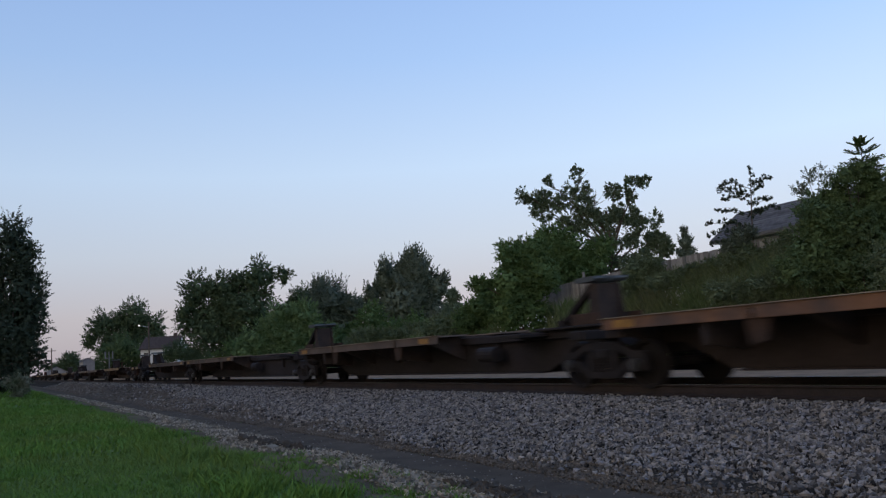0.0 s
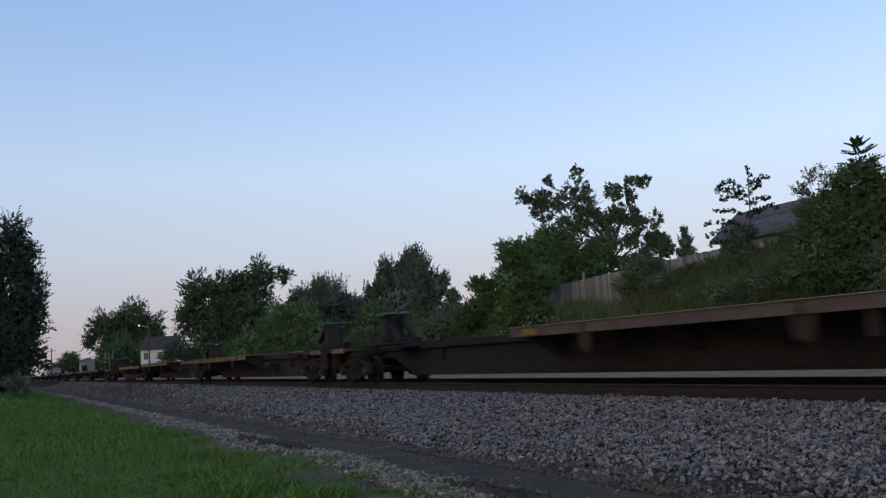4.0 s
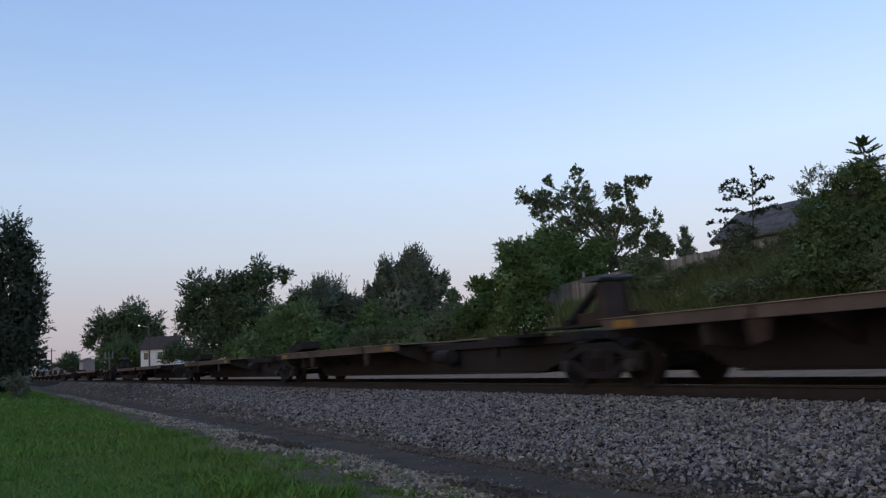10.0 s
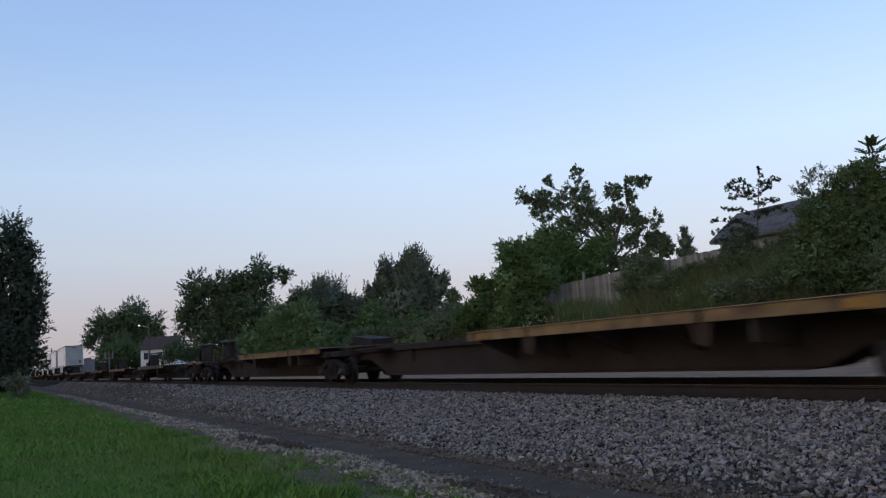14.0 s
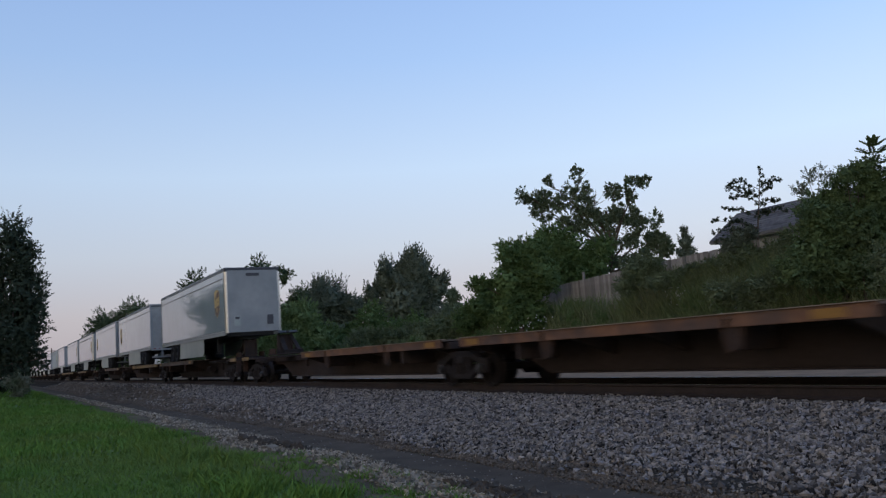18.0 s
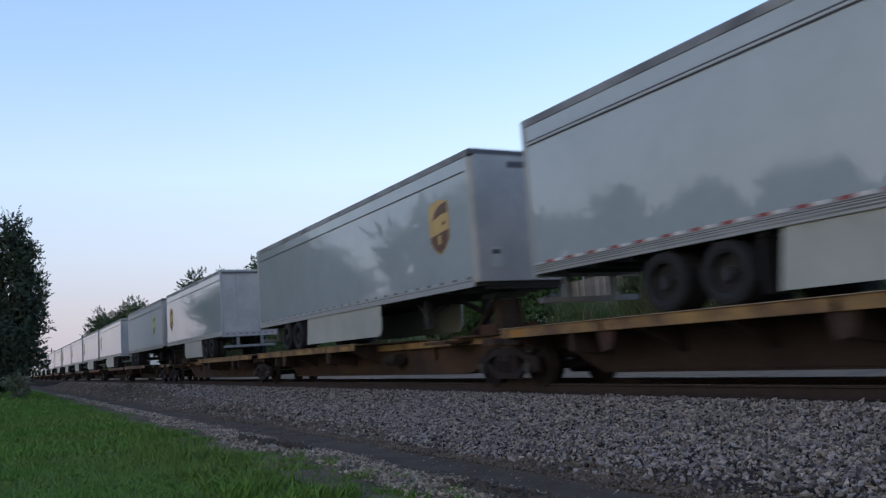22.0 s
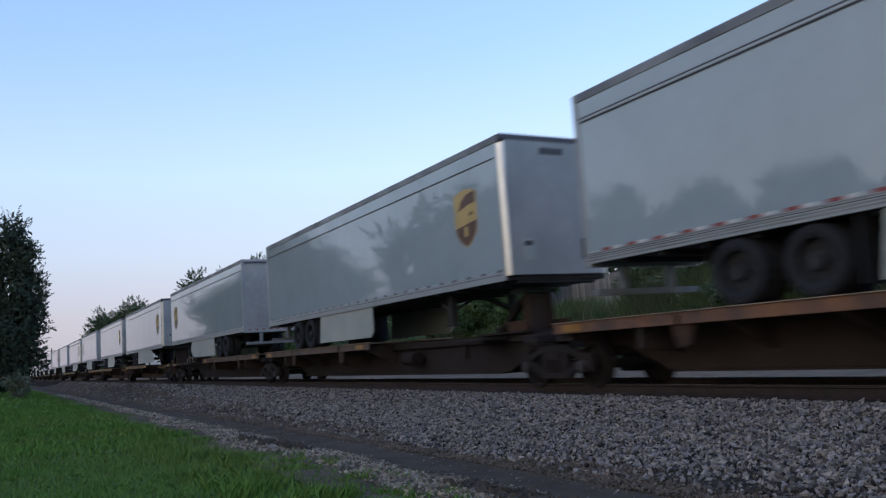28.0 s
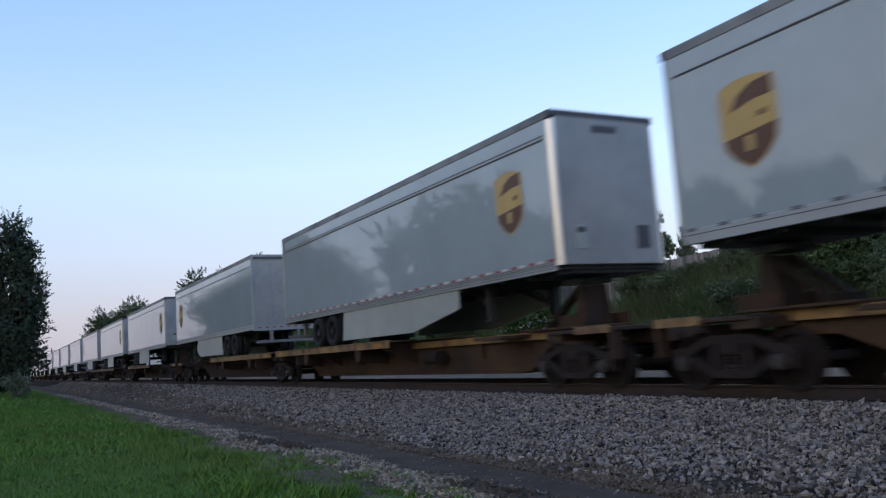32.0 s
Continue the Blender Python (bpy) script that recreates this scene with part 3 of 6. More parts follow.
heaven = heaven_shoot()
tree("wispy_tree", -18.1, 24.4, [(-0.47, 5.3, 0.31, 0.31), (-0.06, 5.65, 0.31, 0.31), (0.31, 5.91, 0.19, 0.23), (0.51, 5.52, 0.27, 0.31), (-0.3, 5.0, 0.42, 0.27), (0.2, 4.6, 0.5, 0.4)], M_LEAF_GREY, "thin pale tree with small wispy leaves", "tree", count=1400, size=0.055, trunk=0.05, core=0.0, seed=23, fill=False)
tree("shrub", -61.8, 25.2, [(1.66, 3.5, 1.36, 1.36), (2.94, 2.28, 1.81, 1.36), (-1.61, 2.15, 1.81, 1.0), (0.65, 1.99, 1.81, 1.0), (-8.9, 1.97, 1.81, 0.82), (5.25, 2.8, 1.36, 1.18), (-5.5, 1.8, 2.2, 0.9)], M_LEAF_MID, "green shrubs below the far trees", "shrub", count=9000, size=0.17, trunk=0.1, seed=24, fuzz=0.24, core=0.12)
tree("shrub", -25.6, 23.9, [(-0.6, 3.0, 0.5, 0.5), (0.1, 3.3, 0.45, 0.5), (0.8, 2.8, 0.6, 0.5), (0.2, 2.3, 1.1, 0.5)], M_LEAF_WEED, "dark shrub grown over the board fence", "shrub", count=11050, size=0.065, trunk=0.06, seed=25, fuzz=0.24, core=0.12)
tree("shrub", -18.6, 22.4, [(-1.6, 1.9, 0.8, 0.6), (-0.5, 2.0, 0.8, 0.6), (0.6, 2.2, 0.9, 0.7), (1.6, 2.2, 0.9, 0.8), (0.0, 1.3, 1.8, 0.6)], M_LEAF_WEED, "leafy shrub on the bank before the house", "shrub", count=8840, size=0.065, trunk=0.06, seed=26, fuzz=0.24, core=0.12)
tree("shrub", -12.6, 21.8, [(-1.2, 2.0, 0.9, 0.8), (0.2, 2.4, 1.0, 1.0), (1.4, 2.8, 1.0, 1.2), (2.4, 3.2, 1.0, 1.4), (0.5, 1.2, 1.8, 0.8)], M_LEAF_WEED, "thick green shrub beside the thicket", "shrub", count=11900, size=0.065, trunk=0.06, seed=27, fuzz=0.24, core=0.12)
tree("shrub", -20.3, 24.1, [(-0.42, 3.31, 0.69, 0.41), (0.54, 3.37, 0.57, 0.49), (1.08, 3.61, 0.41, 0.61), (-1.15, 3.08, 0.57, 0.36), (-0.04, 2.92, 0.81, 0.45)], M_LEAF_WEED, "leafy brush hiding the house's lower wall", "shrub", count=8500, size=0.065, trunk=0.05, seed=28, fuzz=0.2, core=0.12)
tree("shrub", -25.5, 23.0, [(-0.18, 3.39, 0.6, 0.69), (0.52, 3.53, 0.55, 0.51), (0.24, 2.86, 0.92, 0.64), (-0.57, 2.8, 0.51, 0.46)], M_LEAF_WEED, "dark shrub grown over the board fence", "shrub", count=7140, size=0.065, trunk=0.05, seed=29, fuzz=0.2, core=0.12)
tree("shrub", -116.2, 22.8, [(-0.51, 2.88, 2.62, 1.85), (2.76, 2.04, 2.62, 1.54), (-2.25, 2.23, 1.85, 1.08)], M_LEAF_DARK, "low green brush along the far bank", "shrub", count=5000, size=0.16, trunk=0.06, seed=70, fuzz=0.2, core=0.15)
tree("shrub", -82.9, 22.8, [(-2.1, 1.64, 2.06, 1.14), (0.2, 1.82, 2.06, 1.37), (1.9, 1.48, 1.71, 1.14)], M_LEAF_MID, "low green brush along the far bank", "shrub", count=5000, size=0.16, trunk=0.06, seed=71, fuzz=0.2, core=0.15)
tree("shrub", -63.8, 22.8, [(-1.84, 1.56, 1.83, 1.01), (0.01, 1.71, 1.55, 1.1), (1.83, 1.58, 1.65, 1.01)], M_LEAF_WEED, "low green brush along the far bank", "shrub", count=5000, size=0.16, trunk=0.06, seed=72, fuzz=0.2, core=0.15)
tree("shrub", -49.6, 22.8, [(-1.68, 1.53, 1.34, 0.89), (0.0, 1.56, 1.34, 0.89), (1.68, 1.6, 1.41, 0.97)], M_LEAF_WEED, "low green brush along the far bank", "shrub", count=5000, size=0.16, trunk=0.06, seed=73, fuzz=0.2, core=0.15)
tree("shrub", -40.2, 22.8, [(-1.23, 1.57, 1.01, 0.89), (0.05, 1.73, 1.07, 0.82), (1.18, 2.03, 0.95, 0.82)], M_LEAF_WEED, "low green brush along the far bank", "shrub", count=5000, size=0.16, trunk=0.06, seed=74, fuzz=0.2, core=0.15)
tree("thicket_tree", -16.3, 23.0, [(-0.74, 4.21, 0.67, 0.56), (0.02, 4.63, 0.63, 0.67), (0.49, 3.72, 1.05, 0.96), (-0.81, 3.29, 0.88, 0.79), (1.21, 3.24, 0.88, 1.05), (-0.16, 2.46, 1.23, 0.7)], M_LEAF_THICKET, "dense leafy growth before the house on the bank", "tree", count=11700, size=0.08, trunk=0.08, seed=76, fuzz=0.2, core=0.15)
tree("maple_tree", -170.9, 21.5, [(-0.03, 5.02, 3.72, 3.29), (-2.83, 4.13, 2.63, 2.63), (2.86, 3.95, 3.07, 2.85)], M_LEAF_THICKET, "mid-green low maple before a darker one", "tree", count=3600, size=0.3, trunk=0.25, seed=77, core=0.2)
tree("flowering_bush", -53.4, 1.1, [(0.0, -0.05, 0.7, 0.35), (0.4, 0.1, 0.5, 0.3), (-0.38, 0.45, 0.71, 0.45), (0.41, 0.63, 0.52, 0.39), (-0.03, 0.82, 0.39, 0.29)], M_BLOSSOM, "small pale flowering bush under the maple", "bush", count=1500, size=0.08, trunk=0.02, seed=78, fuzz=0.2, core=0.15)
tree("hedge_tree", -38.1, 23.5, [(-0.43, 2.81, 1.04, 0.92), (0.45, 2.23, 1.1, 0.92), (-1.21, 2.22, 0.86, 0.8), (1.22, 2.24, 1.04, 0.86), (-0.01, 3.54, 0.74, 0.61)], M_LEAF_MID, "leafy green growth beside the board fence", "tree", count=6000, size=0.13, trunk=0.1, seed=79, core=0.2)
tree("maple_tree", -82.6, 28.3, [(-0.03, 6.89, 1.65, 1.65), (-1.12, 5.68, 1.42, 1.54), (1.15, 5.93, 1.3, 1.54)], M_LEAF_DARK, "dark maple filling the gap between larger trees", "tree", count=3600, size=0.2, trunk=0.15, seed=81, core=0.25)
tree("walnut_tree", -35.4, 26.4, [(-0.05, 6.0, 0.91, 1.15), (0.74, 5.59, 0.97, 1.15), (-0.73, 6.29, 0.67, 0.73), (0.03, 5.03, 1.09, 0.79), (-1.5, 4.5, 1.0, 0.9), (0.9, 4.3, 1.1, 0.9), (2.0, 4.5, 0.9, 0.8), (-0.4, 3.7, 1.4, 0.8), (2.5, 5.4, 0.7, 0.8), (1.7, 3.7, 1.0, 0.6)], M_LEAF_MID, "green walnut boughs low behind the fence", "tree", count=9000, size=0.14, trunk=0.12, seed=82, core=0.2)
tree("shrub", -23.0, 23.5, [(-0.54, 2.76, 0.82, 0.43), (0.49, 2.91, 0.82, 0.43), (1.37, 3.06, 0.65, 0.48), (-1.31, 2.69, 0.56, 0.43)], M_LEAF_WEED, "soft weedy shrub before the board fence", "shrub", count=6500, size=0.065, trunk=0.06, seed=83, fuzz=0.2, core=0.15)
tree("shrub", -174.0, 27.0, [(-6.71, 2.1, 3.84, 1.36), (-2.19, 1.9, 3.39, 1.47), (2.35, 1.93, 3.39, 1.58), (6.55, 2.09, 2.94, 1.81)], M_LEAF_DARK, "far low hedge beyond the track", "shrub", count=3000, size=0.34, trunk=0.06, seed=84, fuzz=0.2, core=0.15)
tree("shrub", -306.7, 24.0, [(-6.71, 3.3, 4.59, 1.72), (0.0, 3.22, 4.98, 2.11), (6.71, 3.13, 4.98, 2.3)], M_LEAF_DARK, "far low hedge beyond the track", "shrub", count=2400, size=0.5, trunk=0.06, seed=85, fuzz=0.2, core=0.15)
tree("shrub", -20.8, 23.7, [(0.0, 4.0, 0.36, 0.36), (-0.4, 3.72, 0.36, 0.33), (0.42, 4.2, 0.3, 0.3), (0.1, 3.45, 0.55, 0.4)], M_LEAF_GREY, "dim grey-green bush before the house's roof", "shrub", count=4200, size=0.06, trunk=0.03, seed=91, fuzz=0.2, core=0.12)
tree("shrub", -22.6, 23.7, [(-0.5, 3.05, 0.5, 0.3), (0.2, 3.2, 0.5, 0.32), (0.7, 3.3, 0.4, 0.34), (0.0, 2.7, 0.9, 0.4)], M_LEAF_WEED, "weedy shrub hiding the board fence", "shrub", count=5200, size=0.06, trunk=0.03, seed=92, fuzz=0.22, core=0.12)
# trees on the near side, out of view; most are seen only in the trailers' glossy flanks
def offscreen_tree(x, y, clumps, seed):
    ob = tree("offscreen_tree", x, y, clumps, M_LEAF_DARK, "dark leafy tree added out of view across the lawn", "tree", count=4800, size=0.32, trunk=0.3, seed=seed, spiky=0.4, core=0.3)
    ob.matrix_basis = pose(x, y, ground_z(x, y), 0, 0, -ACROSS)


offscreen_tree(-51.3, -11.9, [(-5.11, 7.83, 2.06, 2.47), (-2.5, 9.7, 2.06, 2.89), (0.5, 11.13, 2.06, 2.47), (3.4, 11.34, 2.06, 2.27), (-1.08, 6.32, 4.95, 3.3), (4.79, 7.56, 2.06, 2.89), (0.0, 3.0, 5.0, 2.5), (-4.8, 4.2, 2.0, 2.6), (2.0, 8.6, 2.6, 2.6), (5.2, 4.2, 2.6, 2.8)], 31)
offscreen_tree(-46.6, -20.5, [(1.69, 9.14, 2.27, 2.47), (-1.69, 8.14, 1.65, 1.86), (0.0, 5.5, 3.0, 2.5), (0.0, 3.0, 3.4, 2.0)], 32)
offscreen_tree(-43.4, -26.3, [(0.89, 9.56, 2.06, 2.47), (-0.89, 7.63, 2.47, 2.06), (0.0, 5.0, 3.2, 2.2), (0.0, 2.5, 3.4, 2.0)], 33)
offscreen_tree(-39.1, -33.9, [(-1.6, 10.36, 2.06, 2.68), (1.72, 10.54, 2.06, 2.47), (-0.12, 7.79, 3.71, 2.47), (0.0, 4.5, 3.8, 2.4)], 34)
offscreen_tree(-30.0, -40.0, [(-1.6, 10.0, 2.4, 2.68), (1.72, 9.0, 2.3, 2.47), (-0.12, 6.8, 4.0, 2.8), (0.0, 3.5, 4.2, 2.4)], 35)
offscreen_tree(-84.0, -13.5, [(-3.4, 7.5, 2.8, 3.0), (0.0, 10.5, 3.0, 3.2), (3.2, 8.0, 2.8, 3.0), (0.0, 4.5, 5.0, 3.0), (0.0, 1.8, 5.0, 1.8)], 38)
# the next four are unseen, added behind the eye to block low sky light
offscreen_tree(-7.0, -40.0, [(-2.4, 9.0, 2.8, 2.8), (2.2, 9.8, 2.6, 2.8), (0.0, 5.6, 5.0, 3.2), (0.0, 2.2, 5.0, 2.0)], 94)
offscreen_tree(5.0, -38.0, [(-2.2, 9.6, 2.8, 2.8), (2.4, 8.8, 2.8, 2.8), (0.0, 5.6, 5.0, 3.2), (0.0, 2.2, 5.0, 2.0)], 95)
offscreen_tree(17.0, -34.0, [(-2.4, 8.6, 2.8, 2.8), (2.0, 9.8, 2.8, 2.8), (0.0, 5.6, 5.2, 3.2), (0.0, 2.2, 5.2, 2.0)], 96)
offscreen_tree(28.0, -27.0, [(-2.2, 9.2, 2.8, 2.8), (2.4, 9.0, 2.8, 2.8), (0.0, 5.6, 5.2, 3.2), (0.0, 2.2, 5.2, 2.0)], 97)
offscreen_tree(-101.0, -13.0, [(-4.0, 8.5, 3.8, 3.6), (1.0, 10.5, 3.8, 3.4), (4.5, 8.5, 3.2, 3.4), (0.0, 4.5, 6.5, 3.6), (0.0, 1.6, 6.5, 1.8)], 104)
offscreen_tree(-117.0, -15.5, [(-4.2, 9.5, 3.8, 3.6), (0.5, 11.5, 3.8, 3.4), (4.5, 8.8, 3.2, 3.4), (0.0, 5.0, 6.5, 3.8), (0.0, 1.8, 6.5, 2.0)], 105)
offscreen_tree(-134.0, -18.0, [(-4.2, 10.0, 4.0, 3.8), (1.0, 12.0, 4.0, 3.6), (4.8, 9.5, 3.6, 3.6), (0.0, 5.0, 7.0, 4.0), (0.0, 1.8, 7.0, 2.0)], 106)
offscreen_tree(-154.0, -20.0, [(-4.6, 11.0, 4.4, 4.0), (1.0, 13.0, 4.4, 3.8), (5.0, 10.0, 3.8, 3.8), (0.0, 5.5, 7.5, 4.2), (0.0, 2.0, 7.5, 2.2)], 107)
offscreen_tree(-49.0, -16.3, [(-1.9, 7.2, 2.0, 2.0), (0.9, 8.1, 2.0, 1.9), (0.0, 4.8, 3.4, 2.8), (0.0, 1.8, 2.8, 1.6)], 39)
offscreen_tree(-45.0, -23.4, [(-1.4, 7.4, 2.0, 2.0), (1.6, 8.2, 1.9, 1.9), (0.0, 4.6, 3.4, 2.8), (0.0, 1.7, 2.6, 1.6)], 40)
offscreen_tree(-41.3, -30.0, [(-1.6, 8.6, 2.1, 2.0), (1.4, 8.0, 2.0, 2.0), (0.0, 5.0, 3.6, 2.8), (0.0, 1.8, 2.8, 1.6)], 68)
offscreen_tree(-34.6, -37.2, [(-2.2, 8.6, 2.4, 2.2), (2.0, 9.3, 2.4, 2.2), (0.0, 5.4, 4.4, 3.0), (0.0, 2.0, 3.4, 1.8)], 69)
offscreen_tree(-24.0, -41.5, [(-2.2, 9.2, 2.4, 2.2), (2.2, 8.8, 2.4, 2.2), (0.0, 5.4, 4.6, 3.0), (0.0, 2.0, 3.6, 1.8)], 75)
offscreen_tree(-18.0, -42.0, [(-1.6, 9.0, 2.4, 2.68), (1.72, 10.5, 2.3, 2.47), (-0.12, 6.8, 4.0, 2.8), (0.0, 3.5, 4.2, 2.4)], 36)

# ---- fence, houses, poles ----
fence = thing("board_fence", "grey weathered board fence along the bank", "fence")
fr = random.Random(4)
for k in range(96):
    x = -36.0 + k * 0.165
    y = 24.75 - 0.055 * (x + 36.0) / 1.2
    gap = 0.25 * max(0.0, noise.noise((k * 0.17, 2.0, 1.0)))
    top = 3.42 + 0.42 * (x + 36.0) / 15.0 - (fr.random() * 0.03) - (0.0 if k > 18 else 0.02 * (18 - k))
    bm = BM()
    box(bm, -0.079, 0.079, -0.011, 0.011, 0.0, top - 1.55, 0.004)
    ob = part("board", bm, M_FENCE, fence)
    ob.matrix_basis = pose(x, y, 1.55, 0, fr.uniform(-0.5, 0.5) - gap * 3, -2.6)
for z in (2.0, 3.1):
    bm = BM()
    bar(bm, (-36.0, 24.80, z), (-20.2, 24.06, z + 0.35), 0.09, 0.04)
    part("fence_rail", bm, M_FENCE, fence)
for k in range(7):
    x = -35.9 + k * 2.4
    bm = BM()
    box(bm, x - 0.05, x + 0.05, 24.79 - 0.046 * (x + 36), 24.89 - 0.046 * (x + 36), 1.5, 3.35 + 0.028 * (x + 36) + (0.42 if k == 2 else 0.0), 0.006)
    part("fence_post", bm, M_FENCE, fence)


def near_house():
    t = thing("house", "low white-sided house with a grey gabled shingle roof", "house")
    x0, x1, y0, y1, z0, ze, zr = -28.2, -15.0, 30.6, 33.8, 1.6, 4.93, 6.35
    bm = BM()
    box(bm, x0 + 0.4, x1 - 0.4, y0, y1, z0, ze - 0.1)
    part("wall", bm, M_SIDING, t)
    bm = BM()
    for k in range(17):
        z = z0 + 0.1 + k * 0.18
        box(bm, x0 + 0.38, x1 - 0.38, y0 - 0.03, y0 - 0.002, z, z + 0.165)
    tagged(part("siding_board", bm, M_SIDING, t), kind="stuff")
    ym = (y0 + y1) / 2
    rows = 12
    for side, ya, yb in ((0, y0 - 0.5, ym), (1, y1 + 0.5, ym)):
        for k in range(rows):
            f0, f1 = k / rows, (k + 1.15) / rows
            a, b = ya + (yb - ya) * f0, ya + (yb - ya) * min(1, f1)
            za, zb = ze + (zr - ze) * f0, ze + (zr - ze) * min(1, f1)
            raw("shingle_course", [(x0, a, za + 0.035), (x1, a, za + 0.035), (x1, b, zb + 0.012), (x0, b, zb + 0.012), (x0, a, za), (x1, a, za), (x1, b, zb - 0.02), (x0, b, zb - 0.02)],
                [(0, 1, 2, 3), (4, 7, 6, 5), (0, 4, 5, 1), (0, 3, 7, 4), (1, 5, 6, 2)], M_SHINGLE, t)
    for xe in (x0 + 0.4, x1 - 0.4):
        bm = BM()
        a = [bm.verts.new((xe - 0.06, y, z)) for y, z in ((y0, ze - 0.1), (y1, ze - 0.1), (ym, zr - 0.08))]
        b = [bm.verts.new((xe + 0.06, y, z)) for y, z in ((y0, ze - 0.1), (y1, ze - 0.1), (ym, zr - 0.08))]
        bm.faces.new(a), bm.faces.new(b[::-1])
        for k in range(3):
            bm.faces.new((a[k], a[(k + 1) % 3], b[(k + 1) % 3], b[k]))
        bmesh.ops.recalc_face_normals(bm, faces=bm.faces)
        part("gable", bm, M_SIDING, t)
    for ya in (y0 - 0.5, y1 + 0.5):
        bm = BM()
        bar(bm, (x0 - 0.012, ya, ze - 0.06), (x0 - 0.012, ym, zr - 0.06), 0.02, 0.16)
        part("rake_board", bm, M_SIDING, t)
    bm = BM()
    box(bm, x0, x1, y0 - 0.56, y0 - 0.5, ze - 0.1, ze + 0.0)
    part("gutter", bm, M_SHINGLE, t)
    bm = BM()
    box(bm, x0, x1, y0 - 0.5, y0 - 0.01, ze - 0.14, ze - 0.1)
    part("soffit", bm, M_SIDING, t)
    for xw in (-26.2, -22.6, -18.4):
        bm = BM()
        box(bm, xw - 0.55, xw + 0.55, y0 - 0.07, y0 - 0.035, 2.6, 3.9, 0.01)
        w = part("window", bm, M_SIDING, t)
        bm = BM()
        box(bm, xw - 0.47, xw + 0.47, y0 - 0.078, y0 - 0.072, 2.68, 3.82)
        part("pane", bm, M_GLASS_DARK, w)
    return t


near_house()


def far_house():
    """A small gabled house, its roof slope and long wall turned to the track."""
    t = thing("house", "small far white house with a brown shingle roof", "house")
    t.matrix_basis = pose(HX, HY, 0.3, 0, 0, ACROSS)
    w, d, ze, zr = 3.3, 6.4, 4.2, 6.3
    bm = BM()
    box(bm, -w, w, 0, d, 0, ze)
    part("wall", bm, M_WHITE_WALL, t)
    for s, y in ((0, -0.35), (1, d + 0.35)):
        raw("roof", [(-w - 0.25, y, ze - 0.15), (w + 0.25, y, ze - 0.15), (w + 0.25, d / 2, zr), (-w - 0.25, d / 2, zr), (-w - 0.25, y, ze + 0.02), (w + 0.25, y, ze + 0.02), (w + 0.25, d / 2, zr + 0.17), (-w - 0.25, d / 2, zr + 0.17)],
            [(4, 5, 6, 7), (0, 3, 2, 1), (0, 1, 5, 4), (0, 4, 7, 3), (1, 2, 6, 5)], M_ROOF_BROWN, t)
    for x in (-w, w):
        raw("gable", [(x, 0, ze), (x, d, ze), (x, d / 2, zr)], [(0, 1, 2)], M_WHITE_WALL, t)
    for x in (-2.3, 0.3, 2.2):
        bm = BM()
        box(bm, x - 0.5, x + 0.5, -0.06, -0.002, 2.2, 3.6)
        win = part("window", bm, M_WHITE_WALL, t)
        bm = BM()
        box(bm, x - 0.42, x + 0.42, -0.068, -0.062, 2.28, 3.52)
        part("pane", bm, M_GLASS_DARK, win)
    bm = BM()
    box(bm, w - 1.4, w - 0.8, d / 2 - 0.3, d / 2 + 0.3, zr - 0.3, zr + 0.7, 0.02)
    part("chimney", bm, M_ROOF_BROWN, t)
    return t


HX, HY = -160.0, 26.5
far_house()


def shed(x, y, sx, sy, h, label):
    t = thing("shed", label, "shed")
    z0 = ground_z(x, y)
    bm = BM()
    box(bm, x - sx, x + sx, y - sy, y + sy, z0, z0 + h)
    part("wall", bm, M_CREAM, t)
    for s in (-1, 1):
        raw("roof", [(x - sx - 0.2, y + s * (sy + 0.3), z0 + h - 0.1), (x + sx + 0.2, y + s * (sy + 0.3), z0 + h - 0.1), (x + sx + 0.2, y, z0 + h + sy * 0.6), (x - sx - 0.2, y, z0 + h + sy * 0.6)], [(0, 1, 2, 3)], M_SHINGLE, t)
    for s in (-1, 1):
        raw("gable", [(x + s * sx, y - sy, z0 + h), (x + s * sx, y + sy, z0 + h), (x + s * sx, y, z0 + h + sy * 0.55)], [(0, 1, 2)], M_CREAM, t)
    return t


shed(-186.0, 16.6, 4.0, 1.1, 3.6, "narrow pale shed far down the track")
shed(-232.0, 13.5, 4.0, 2.2, 2.0, "low pale shed in the distance")


def pole(x, y, top, arm, label, lamp=False):
    t = thing("utility_pole", label, "utility pole")
    z0 = ground_z(x, y)
    bm = BM()
    limb(bm, (x, y, z0 - 0.2), (x, y, top), 0.16, 0.11, 9)
    part("mast", bm, M_BARK, t)
    if arm:
        bm = BM()
        bar(bm, (x, y - arm, top - 0.5), (x, y + arm, top - 0.5), 0.12)
        part("crossarm", bm, M_BARK, t)
        for k in (-0.9, -0.45, 0.45, 0.9):
            bm = BM()
            cyl(bm, (x, y + k * arm, top - 0.36), "z", 0.05, 0.16, 8)
            part("insulator", bm, M_ALU, t)
    if lamp:
        bm = BM()
        bar(bm, (x, y, top - 0.7), (x + 0.4, y - 1.5, top - 0.4), 0.07)
        part("lamp_arm", bm, M_ALU, t)
        bm = BM()
        cyl(bm, (x + 0.4, y - 1.6, top - 0.4), "z", 0.18, 0.22, 10)
        part("lamp_head", bm, M_LAMP, t, "lit lamp")
    return t


pole(-147.9, 23.0, 8.6, 0.0, "grey wooden pole with a lamp arm", True)
pole(-211.5, 11.4, 7.0, 1.0, "distant wooden pole with a crossarm")


